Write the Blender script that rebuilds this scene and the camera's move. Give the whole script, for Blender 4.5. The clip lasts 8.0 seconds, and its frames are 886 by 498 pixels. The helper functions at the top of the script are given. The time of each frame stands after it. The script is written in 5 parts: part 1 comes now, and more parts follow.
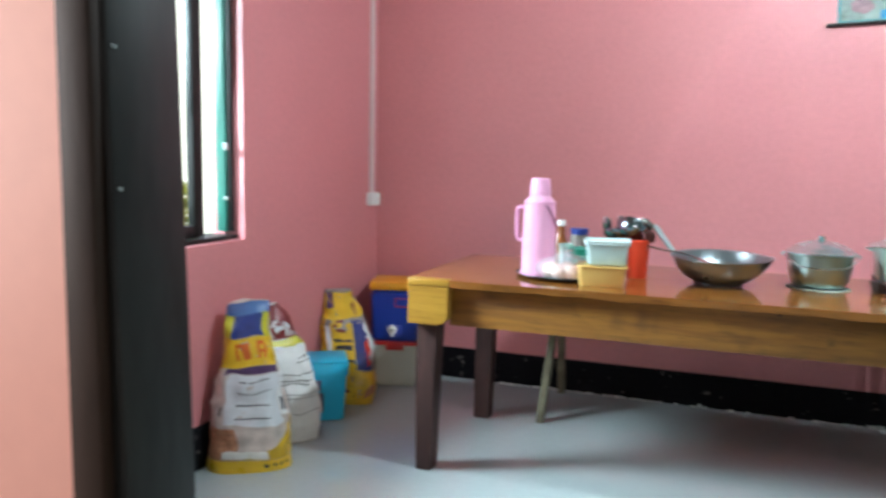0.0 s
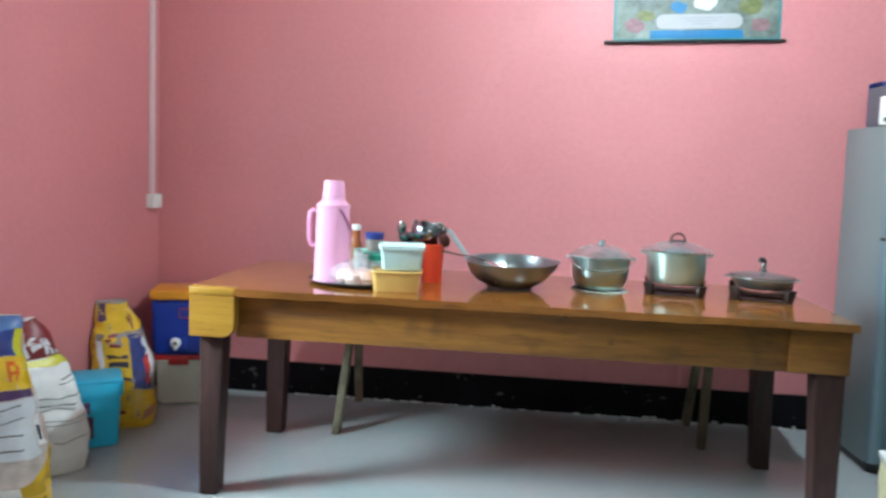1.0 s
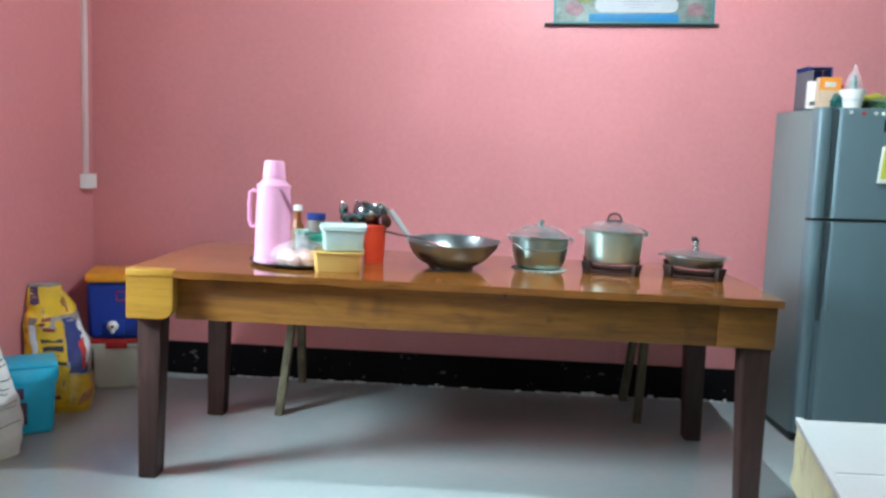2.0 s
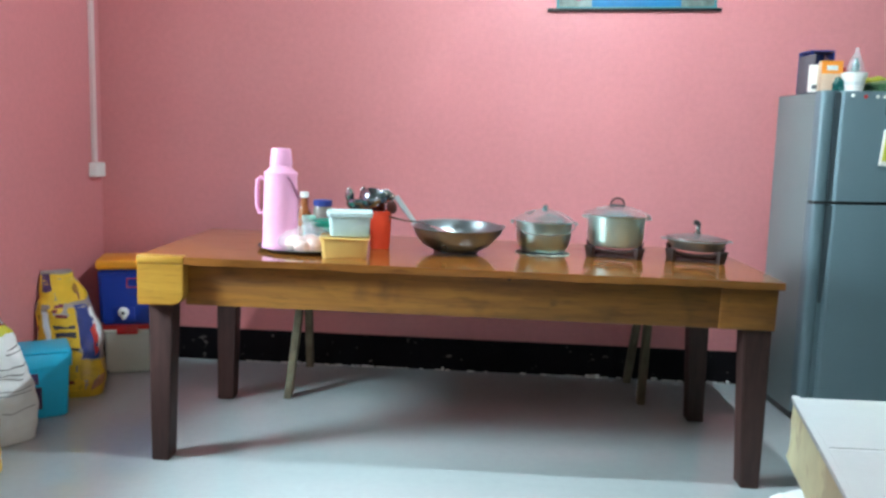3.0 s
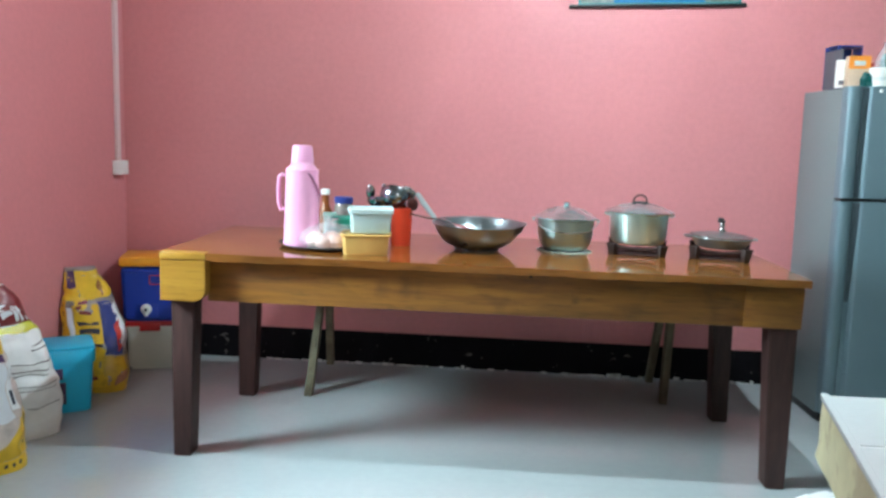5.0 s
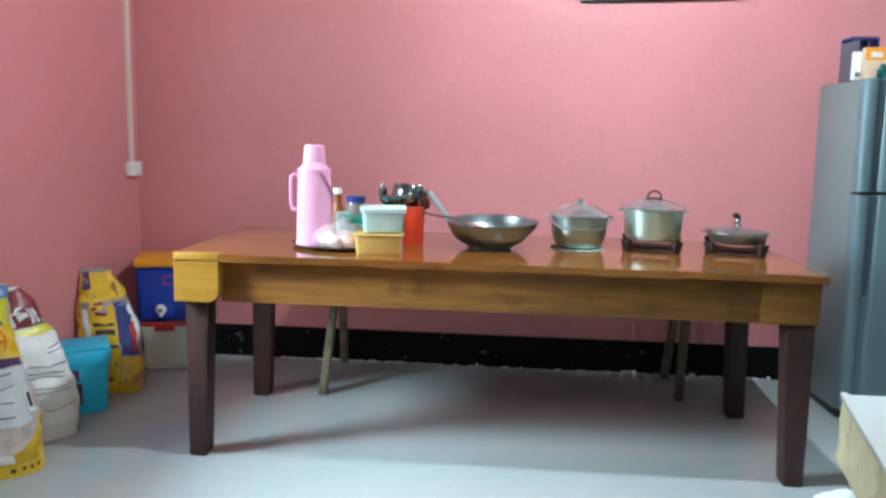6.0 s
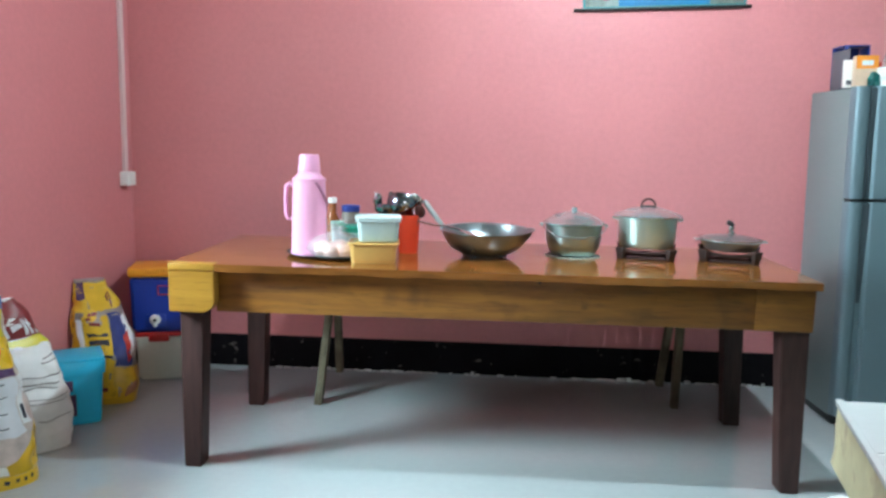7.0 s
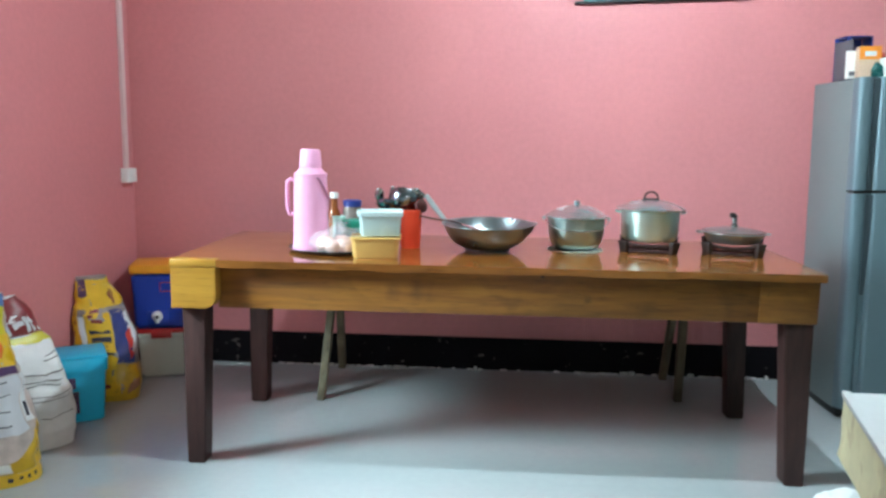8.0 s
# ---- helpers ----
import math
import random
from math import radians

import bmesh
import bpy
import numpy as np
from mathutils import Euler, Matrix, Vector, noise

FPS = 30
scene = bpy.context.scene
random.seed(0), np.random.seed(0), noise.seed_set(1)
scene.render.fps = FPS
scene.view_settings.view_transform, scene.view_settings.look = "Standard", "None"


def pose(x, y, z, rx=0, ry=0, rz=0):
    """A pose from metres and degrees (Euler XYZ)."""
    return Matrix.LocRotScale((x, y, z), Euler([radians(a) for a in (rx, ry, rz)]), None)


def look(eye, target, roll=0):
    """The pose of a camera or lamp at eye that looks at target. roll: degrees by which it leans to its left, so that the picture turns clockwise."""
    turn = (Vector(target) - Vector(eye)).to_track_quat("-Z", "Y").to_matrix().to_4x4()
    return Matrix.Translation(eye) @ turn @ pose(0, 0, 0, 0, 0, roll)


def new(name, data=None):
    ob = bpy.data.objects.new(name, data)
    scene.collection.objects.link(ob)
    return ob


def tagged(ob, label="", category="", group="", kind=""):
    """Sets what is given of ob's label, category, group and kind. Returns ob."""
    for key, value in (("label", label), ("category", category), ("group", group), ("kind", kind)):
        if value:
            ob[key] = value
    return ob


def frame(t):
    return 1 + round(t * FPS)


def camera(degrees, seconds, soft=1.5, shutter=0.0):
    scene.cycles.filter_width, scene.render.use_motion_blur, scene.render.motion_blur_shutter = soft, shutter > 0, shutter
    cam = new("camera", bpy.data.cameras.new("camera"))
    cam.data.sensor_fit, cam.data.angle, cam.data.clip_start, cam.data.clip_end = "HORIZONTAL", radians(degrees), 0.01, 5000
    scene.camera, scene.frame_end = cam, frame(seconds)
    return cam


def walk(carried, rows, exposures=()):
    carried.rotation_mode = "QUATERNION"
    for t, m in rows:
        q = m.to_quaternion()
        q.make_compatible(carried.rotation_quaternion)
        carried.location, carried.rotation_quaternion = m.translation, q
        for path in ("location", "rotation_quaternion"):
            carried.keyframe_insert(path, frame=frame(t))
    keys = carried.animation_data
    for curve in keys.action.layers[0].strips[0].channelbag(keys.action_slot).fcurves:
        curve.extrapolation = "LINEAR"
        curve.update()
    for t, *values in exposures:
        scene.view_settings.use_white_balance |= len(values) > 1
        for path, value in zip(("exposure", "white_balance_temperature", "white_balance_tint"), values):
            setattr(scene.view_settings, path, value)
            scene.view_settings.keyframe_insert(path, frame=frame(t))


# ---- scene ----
cam = camera(60.1, 8.0, 2.7, 0.4)
PATH = [
    (0, (1.845, -3.921, 1.204), (1.159, -2.057, 0.969), 1.1),
    (0.2, (1.834, -3.892, 1.196), (1.272, -1.985, 0.951), 1.6),
    (0.4, (1.823, -3.863, 1.188), (1.343, -1.928, 0.951), 1.5),
    (0.5, (1.817, -3.848, 1.184), (1.375, -1.899, 0.959), 1.2),
    (0.7, (1.831, -3.832, 1.188), (1.533, -1.863, 0.976), 2.6),
    (1, (1.853, -3.808, 1.194), (1.664, -1.828, 0.987), 2.4),
    (1.2, (1.862, -3.809, 1.194), (1.754, -1.826, 0.958), 3.5),
    (1.5, (1.875, -3.81, 1.194), (1.844, -1.826, 0.938), 4.0),
    (1.7, (1.871, -3.814, 1.195), (1.84, -1.83, 0.946), 3.1),
    (2.8, (1.87, -3.866, 1.188), (1.814, -1.886, 0.916), 2.3),
    (3, (1.872, -3.868, 1.198), (1.814, -1.889, 0.91), 2.2),
    (3.5, (1.874, -3.861, 1.192), (1.796, -1.883, 0.91), 2.3),
    (4, (1.872, -3.86, 1.198), (1.771, -1.884, 0.911), 1.7),
    (4.5, (1.865, -3.862, 1.199), (1.76, -1.887, 0.899), 2.0),
    (4.7, (1.867, -3.861, 1.185), (1.759, -1.885, 0.893), 2.1),
    (5.8, (1.859, -3.856, 1.184), (1.745, -1.88, 0.897), 1.9),
    (6, (1.864, -3.849, 1.193), (1.723, -1.876, 0.892), 1.4),
    (6.5, (1.859, -3.853, 1.192), (1.724, -1.877, 0.914), 1.3),
    (7, (1.86, -3.852, 1.196), (1.734, -1.875, 0.916), 1.2),
    (7.5, (1.857, -3.844, 1.191), (1.751, -1.867, 0.905), 1.1),
    (8, (1.856, -3.844, 1.19), (1.727, -1.87, 0.899), 0.8),
]
walk(cam, [(t, look(eye, target, roll)) for t, eye, target, roll in PATH], [(0, 0.0, 6250, 12), (8, 0.0, 6250, 12)])

# ---- light ----
world = bpy.data.worlds.new("sky")
scene.world = world
world.use_nodes = True
wn = world.node_tree
sky = wn.nodes.new("ShaderNodeTexSky")
sky.sky_type = "NISHITA"
sky.sun_disc = False
sky.sun_elevation, sky.sun_rotation = radians(70), radians(342)
wn.links.new(sky.outputs[0], wn.nodes["Background"].inputs[0])
wn.nodes["Background"].inputs[1].default_value = 0.15


def lamp(name, kind, m, power, colour, size=0.1, size_y=None):
    data = bpy.data.lights.new(name, kind)
    data.energy, data.color = power, colour
    if kind == "AREA":
        data.shape, data.size, data.size_y = "RECTANGLE", size, size_y or size
    elif kind == "POINT":
        data.shadow_soft_size = size
    ob = new(name, data)
    ob.matrix_world = m
    return ob


XR = 4.35                 # inner face of the side wall
BULB = (2.46, -1.545, 2.56)
lamp("bulb_light", "POINT", pose(*BULB), 172, (0.79, 0.97, 1.0), 0.014)
day = lamp("window_daylight", "AREA", look((-1.35, -2.38, 2.05), (0.9, -1.55, 0.2)), 94, (0.72, 0.97, 1.0), 0.7, 0.7)
day.data.spread = radians(100)
lamp("window_skylight", "AREA", look((-0.02, -1.80, 1.52), (1.0, -1.78, 1.2)), 13, (0.82, 0.98, 1.0), 0.95, 1.15)
# Fill lamps in unseen, added openings: peach wall first, then warm left side.
lamp("entry_wall_fill", "AREA", look((-0.08, -3.92, 1.5), (1.4, -3.72, 1.3)), 46, (1.0, 0.94, 0.90), 0.42, 1.1)
lamp("left_side_fill", "AREA", look((3.5, -6.46, 1.5), (0.7, -1.4, 0.9)), 27, (1.0, 0.80, 0.64), 0.9, 1.0)
sun = bpy.data.lights.new("sun", "SUN")
sun.energy, sun.angle, sun.color = 5.0, radians(0.6), (1.0, 0.95, 0.85)
new("sun", sun).matrix_world = look((-1, 3, 9), (0, 0, 0))
scene.view_settings.exposure = 0.0


# ---- materials ----
def mat(name, colour, rough=0.5, metal=0.0, vary=0.12, scale=6.0, grain=60.0, bump=0.05, stretch=(1, 1, 1), spec=0.5, coat=0.0, alpha=1.0, trans=0.0, rvary=0.1):
    """A surface with coarse and fine variation of tone, roughness and relief."""
    m = bpy.data.materials.new(name)
    m.use_nodes = True
    nt = m.node_tree
    p = nt.nodes["Principled BSDF"]
    tc = nt.nodes.new("ShaderNodeTexCoord")
    mp = nt.nodes.new("ShaderNodeMapping")
    mp.inputs["Scale"].default_value = stretch
    nt.links.new(tc.outputs["Object"], mp.inputs["Vector"])
    coarse, fine = nt.nodes.new("ShaderNodeTexNoise"), nt.nodes.new("ShaderNodeTexNoise")
    coarse.inputs["Scale"].default_value, coarse.inputs["Detail"].default_value = scale, 5
    fine.inputs["Scale"].default_value, fine.inputs["Detail"].default_value = grain, 4
    for n in (coarse, fine):
        nt.links.new(mp.outputs[0], n.inputs["Vector"])
    mix = nt.nodes.new("ShaderNodeMix")
    mix.data_type = "FLOAT"
    mix.inputs[0].default_value = 0.35
    nt.links.new(coarse.outputs[0], mix.inputs[2])
    nt.links.new(fine.outputs[0], mix.inputs[3])
    ramp = nt.nodes.new("ShaderNodeValToRGB")
    lo, hi = 1 - vary, 1 + vary
    ramp.color_ramp.elements[0].position, ramp.color_ramp.elements[1].position = 0.32, 0.68
    ramp.color_ramp.elements[0].color = (*[min(1, c * lo) for c in colour], 1)
    ramp.color_ramp.elements[1].color = (*[min(1, c * hi) for c in colour], 1)
    nt.links.new(mix.outputs[0], ramp.inputs[0])
    nt.links.new(ramp.outputs[0], p.inputs["Base Color"])
    rr = nt.nodes.new("ShaderNodeMapRange")
    rr.inputs[3].default_value, rr.inputs[4].default_value = max(0.02, rough - rvary), min(1, rough + rvary)
    nt.links.new(coarse.outputs[0], rr.inputs[0])
    nt.links.new(rr.outputs[0], p.inputs["Roughness"])
    p.inputs["Metallic"].default_value = metal
    p.inputs["Specular IOR Level"].default_value = spec
    p.inputs["Coat Weight"].default_value = coat
    p.inputs["Alpha"].default_value = alpha
    p.inputs["Transmission Weight"].default_value = trans
    if bump:
        b = nt.nodes.new("ShaderNodeBump")
        b.inputs["Strength"].default_value, b.inputs["Distance"].default_value = bump, 0.01
        nt.links.new(mix.outputs[0], b.inputs["Height"])
        nt.links.new(b.outputs[0], p.inputs["Normal"])
    return m


def wood(name, light, dark, rough, axis, scale=1.0, coat=0.0):
    """Long grain along one axis (0 x, 1 y, 2 z), with broad bands and darker streaks."""
    m = mat(name, light, rough, vary=0.1, bump=0.04, coat=coat)
    nt = m.node_tree
    p = nt.nodes["Principled BSDF"]
    tc = nt.nodes.new("ShaderNodeTexCoord")
    mp = nt.nodes.new("ShaderNodeMapping")
    s = [14 * scale] * 3
    s[axis] = 1.1 * scale
    mp.inputs["Scale"].default_value = s
    nt.links.new(tc.outputs["Object"], mp.inputs["Vector"])
    a, b = nt.nodes.new("ShaderNodeTexNoise"), nt.nodes.new("ShaderNodeTexNoise")
    a.inputs["Scale"].default_value, a.inputs["Detail"].default_value, a.inputs["Distortion"].default_value = 1.0, 6, 1.2
    b.inputs["Scale"].default_value, b.inputs["Detail"].default_value = 5.0, 5
    for n in (a, b):
        nt.links.new(mp.outputs[0], n.inputs["Vector"])
    mix = nt.nodes.new("ShaderNodeMix")
    mix.data_type = "FLOAT"
    mix.inputs[0].default_value = 0.4
    nt.links.new(a.outputs[0], mix.inputs[2])
    nt.links.new(b.outputs[0], mix.inputs[3])
    ramp = nt.nodes.new("ShaderNodeValToRGB")
    e = ramp.color_ramp.elements
    e[0].position, e[1].position = 0.36, 0.62
    e[0].color, e[1].color = (*dark, 1), (*light, 1)
    nt.links.new(mix.outputs[0], ramp.inputs[0])
    # broad cloudy figure and thin dark pores over the streaks
    blot, pore = nt.nodes.new("ShaderNodeTexNoise"), nt.nodes.new("ShaderNodeTexNoise")
    blot.inputs["Scale"].default_value, blot.inputs["Detail"].default_value, blot.inputs["Distortion"].default_value = 4.5, 4, 0.8
    pore.inputs["Scale"].default_value, pore.inputs["Detail"].default_value = 11.0, 3
    nt.links.new(tc.outputs["Object"], blot.inputs["Vector"])
    nt.links.new(mp.outputs[0], pore.inputs["Vector"])
    last = ramp.outputs[0]
    for n, lo, hi, dark_to in ((blot, 0.50, 0.30, 0.62), (pore, 0.42, 0.34, 0.72)):
        r = nt.nodes.new("ShaderNodeMapRange")
        r.inputs[1].default_value, r.inputs[2].default_value = lo, hi
        r.inputs[3].default_value, r.inputs[4].default_value = 1.0, dark_to
        nt.links.new(n.outputs[0], r.inputs[0])
        mul = nt.nodes.new("ShaderNodeVectorMath")
        mul.operation = "SCALE"
        nt.links.new(last, mul.inputs[0])
        nt.links.new(r.outputs[0], mul.inputs["Scale"])
        last = mul.outputs[0]
    nt.links.new(last, p.inputs["Base Color"])
    return m


WALL = mat("pink_wall_paint", (0.63, 0.232, 0.247), 0.5, vary=0.085, scale=1.3, grain=38, bump=0.05, spec=0.5)
PEACH = mat("peach_wall_paint", (0.70, 0.35, 0.28), 0.6, vary=0.05, scale=2.0, grain=38, bump=0.06)
# Unseen walls and ceiling: dark tones picked to cut bounced light.
DULL = mat("dark_low_bounce_wall", (0.14, 0.165, 0.145), 0.6, vary=0.1, scale=2.0, grain=38, bump=0.06)
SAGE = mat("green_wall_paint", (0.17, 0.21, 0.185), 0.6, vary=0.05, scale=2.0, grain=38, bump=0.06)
CEIL = mat("dark_low_bounce_ceiling", (0.15, 0.12, 0.10), 0.8, vary=0.15)
SKIRT = mat("black_gloss_paint", (0.007, 0.006, 0.008), 0.7, vary=0.3, scale=5, bump=0.1, spec=0.1)
TILE = mat("pale_floor_tile", (0.40, 0.44, 0.45), 0.06, vary=0.05, scale=1.6, grain=30, bump=0.008, rvary=0.03, spec=0.9)
JAMB = mat("dark_door_paint", (0.012, 0.0125, 0.0125), 0.42, vary=0.7, scale=7, grain=50, bump=0.2, stretch=(1, 1, 0.3), spec=0.3)
JAMB_BROWN = mat("dark_brown_door_paint", (0.030, 0.018, 0.013), 0.6, vary=0.4, scale=7, grain=50, bump=0.15, stretch=(1, 1, 0.3), spec=0.15)
TOP = wood("varnished_table_top", (0.33, 0.125, 0.028), (0.20, 0.066, 0.013), 0.14, 0, 0.6, 0.5)
APRON = wood("varnished_table_apron", (0.315, 0.126, 0.017), (0.175, 0.060, 0.009), 0.45, 0, 0.9, 0.0)
ENDWOOD = wood("yellow_wood_with_window_light", (0.42, 0.215, 0.03), (0.34, 0.16, 0.020), 0.34, 0, 1.2, 0.2)
LEG = mat("dark_stained_leg", (0.046, 0.020, 0.018), 0.5, vary=0.6, scale=8, grain=45, bump=0.1, stretch=(1, 1, 0.2), spec=0.35)
RAWWOOD = wood("weathered_bench_wood", (0.20, 0.17, 0.11), (0.10, 0.078, 0.05), 0.8, 2, 1.0)
FRIDGE = mat("silver_fridge_enamel", (0.165, 0.24, 0.28), 0.34, 0.35, vary=0.03, bump=0.0)
FRIDGE_SIDE = mat("grey_fridge_side", (0.185, 0.235, 0.24), 0.42, 0.2, vary=0.03, bump=0.02)
DARKGREY = mat("dark_grey_plastic", (0.05, 0.07, 0.085), 0.35)
BLACK = mat("black_plastic", (0.012, 0.012, 0.013), 0.4)
WHITE = mat("white_plastic", (0.78, 0.78, 0.76), 0.35, vary=0.03)

GREEN = mat("green_window_paint", (0.02, 0.13, 0.10), 0.45, vary=0.2, bump=0.1)
RAWWOOD_X = wood("bench_wood_long", (0.24, 0.20, 0.13), (0.13, 0.10, 0.065), 0.75, 0)
RAWWOOD_Y = wood("bench_wood_slat", (0.24, 0.20, 0.13), (0.13, 0.10, 0.065), 0.75, 1)
APRON_Y = wood("varnished_end_board", (0.33, 0.17, 0.03), (0.16, 0.068, 0.011), 0.32, 1, 0.9, 0.2)
KNOT = mat("wood_knot", (0.07, 0.028, 0.01), 0.35)
CONDUIT = mat("painted_trunking", (0.74, 0.58, 0.58), 0.5, vary=0.05)
STEEL = mat("polished_steel", (0.48, 0.50, 0.51), 0.24, 1.0, vary=0.05, bump=0.0)
DARKSTEEL = mat("polished_ladle_steel", (0.35, 0.43, 0.49), 0.13, 1.0, vary=0.1, bump=0.0)
WOKSTEEL = mat("seasoned_wok_steel", (0.31, 0.36, 0.38), 0.29, 0.95, vary=0.06, scale=14, grain=90, bump=0.0, rvary=0.05)
HANDLEGREY = mat("grey_handle", (0.36, 0.43, 0.44), 0.4, 0.2)
ALU = mat("brushed_aluminium", (0.43, 0.56, 0.55), 0.29, 0.95, vary=0.05, scale=10, grain=120, bump=0.0, rvary=0.04)
ALU2 = mat("pale_aluminium", (0.58, 0.75, 0.71), 0.34, 0.85, vary=0.04, grain=120, bump=0.0, rvary=0.04)
ALULID = mat("aluminium_lid", (0.54, 0.65, 0.66), 0.27, 0.95, vary=0.04, grain=90, bump=0.02)
DARKALU = mat("worn_pan_steel", (0.42, 0.46, 0.46), 0.32, 0.85, vary=0.15, bump=0.02)
LIDGLASS = mat("lid_glass", (0.85, 0.9, 0.9), 0.05, 0.0, vary=0.02, bump=0.0, trans=0.95, rvary=0.02)
PINK = mat("pink_plastic", (0.78, 0.37, 0.57), 0.34, vary=0.04, bump=0.0)
PINK_DARK = mat("dusky_pink_plastic", (0.42, 0.17, 0.28), 0.4)
BUN = mat("baked_bun", (0.78, 0.50, 0.44), 0.6, vary=0.25, scale=30, bump=0.1)
FILM = mat("clear_film", (0.86, 0.84, 0.88), 0.12, vary=0.02, bump=0.7, scale=18, grain=70, alpha=0.24)
WHITEFILM = mat("white_film", (0.8, 0.82, 0.82), 0.3, vary=0.05, bump=0.2)
YELLOW = mat("yellow_tub_plastic", (0.66, 0.42, 0.13), 0.35, vary=0.06, bump=0.0)
CLEAR = mat("cloudy_clear_plastic", (0.62, 0.80, 0.82), 0.25, vary=0.05, bump=0.0, alpha=0.72)
CLEARLID = mat("cloudy_lid_plastic", (0.66, 0.80, 0.80), 0.3, vary=0.05, bump=0.02, alpha=0.85)
MINT = mat("mint_plastic", (0.42, 0.68, 0.60), 0.35)
GREENLID = mat("green_lid_plastic", (0.02, 0.36, 0.24), 0.35)
BROWNGLASS = mat("brown_sauce_glass", (0.24, 0.07, 0.02), 0.12, vary=0.1, bump=0.0)
JARGLASS = mat("jar_glass", (0.20, 0.17, 0.15), 0.08, vary=0.25, scale=20, bump=0.0)
NAVY = mat("navy_plastic", (0.02, 0.04, 0.20), 0.35)
REDCLEAR = mat("red_translucent_plastic", (0.78, 0.07, 0.03), 0.2, vary=0.05, bump=0.0, alpha=0.88)
MAROON = mat("dark_red_wood", (0.07, 0.018, 0.016), 0.4, vary=0.2)
STAND = mat("dark_brown_stand", (0.020, 0.0075, 0.006), 0.45, vary=0.3, bump=0.1)
DARKMAT = mat("dark_mat_cloth", (0.03, 0.03, 0.03), 0.9)
LACE = mat("pale_lace", (0.45, 0.50, 0.42), 0.9, vary=0.3, scale=60)
RED = mat("red_plastic", (0.50, 0.03, 0.03), 0.35)
LIME = mat("yellow_green_paper", (0.50, 0.50, 0.06), 0.5, vary=0.12, scale=14)
LEAFPACK = mat("green_pack_print", (0.10, 0.22, 0.10), 0.35, vary=0.6, scale=16)
TEALBAG = mat("dark_teal_plastic", (0.01, 0.09, 0.085), 0.28, vary=0.4, scale=25, bump=0.2)
TEAL = mat("teal_print", (0.03, 0.20, 0.22), 0.4)
BLUEBAND = mat("blue_print", (0.012, 0.17, 0.38), 0.5, vary=0.12)
PALETEXT = mat("pale_grey_print", (0.34, 0.33, 0.38), 0.5)
PINKPRINT = mat("dull_pink_print", (0.24, 0.13, 0.15), 0.45, vary=0.3, scale=25)
LIMEPRINT = mat("olive_print", (0.15, 0.17, 0.06), 0.45, vary=0.4, scale=25)
PALEPRINT = mat("pale_print", (0.62, 0.66, 0.66), 0.45, vary=0.15, scale=25)
GREYCARD = mat("grey_card", (0.10, 0.10, 0.12), 0.6)
PAPER = mat("white_paper", (0.78, 0.76, 0.72), 0.6, vary=0.04)
CREAM = mat("cream_card", (0.62, 0.44, 0.32), 0.5)
ORANGE = mat("orange_card", (0.80, 0.27, 0.03), 0.45)
GLOSSWHITE = mat("gloss_white_board", (0.70, 0.74, 0.75), 0.16, vary=0.03, bump=0.0)
SACKFILM = mat("cloudy_sack_film", (0.56, 0.47, 0.43), 0.32, vary=0.35, scale=9, bump=0.35, grain=26)
SACKFILM2 = mat("printed_sack_film", (0.30, 0.27, 0.26), 0.32, vary=0.5, scale=12, bump=0.35, grain=26)
SACKWHITE = mat("white_sack", (0.80, 0.82, 0.83), 0.42, vary=0.10, scale=9, bump=0.35, grain=24)
SACKGREY = mat("pale_grey_sack_print", (0.66, 0.68, 0.72), 0.4, vary=0.12, scale=9, bump=0.3, grain=24)
YELLOWP = mat("yellow_sack_print", (0.74, 0.47, 0.025), 0.3, vary=0.14, scale=10, bump=0.3, grain=24)
OCHREP = mat("ochre_sack_print", (0.56, 0.35, 0.02), 0.3, vary=0.25, scale=14, bump=0.3, grain=24)
LIMEP = mat("yellow_green_sack_print", (0.58, 0.54, 0.03), 0.35, bump=0.3, grain=24)
NAVYP = mat("navy_sack_print", (0.03, 0.05, 0.22), 0.3, vary=0.3, bump=0.3, grain=24)
SKYP = mat("pale_blue_sack_print", (0.09, 0.17, 0.38), 0.35, vary=0.2, bump=0.3, grain=24)
MAROONP = mat("dark_red_sack_print", (0.20, 0.022, 0.025), 0.35, vary=0.2, bump=0.3, grain=24)
REDP = mat("red_sack_print", (0.55, 0.04, 0.03), 0.3, bump=0.2)
ORANGEP = mat("orange_sack_print", (0.70, 0.14, 0.02), 0.3, bump=0.2)
PURPLEP = mat("purple_print", (0.07, 0.03, 0.10), 0.35, vary=0.3, scale=20)
PAPERP = mat("white_sack_print", (0.72, 0.76, 0.80), 0.35, bump=0.2)
INK = mat("dark_ink", (0.03, 0.03, 0.05), 0.5)
GREYINK = mat("grey_ink", (0.22, 0.22, 0.25), 0.5)
BROWNFOOD = mat("brown_feed", (0.42, 0.20, 0.11), 0.55, vary=0.4, scale=45, bump=0.4)
CYAN = mat("bright_blue_plastic", (0.015, 0.48, 0.76), 0.35, vary=0.06, bump=0.02)
BINWHITE = mat("off_white_plastic", (0.66, 0.68, 0.60), 0.4, vary=0.04)
COOLBLUE = mat("deep_blue_plastic", (0.012, 0.045, 0.35), 0.35, vary=0.06, bump=0.02)
ORANGELID = mat("orange_lid_plastic", (0.78, 0.33, 0.02), 0.38, vary=0.05)
GRASSY = mat("sunlit_grass", (0.12, 0.18, 0.04), 0.9, vary=0.5, scale=3)
LEAF = mat("shrub_leaf", (0.58, 0.64, 0.16), 0.5, vary=0.3, scale=5)
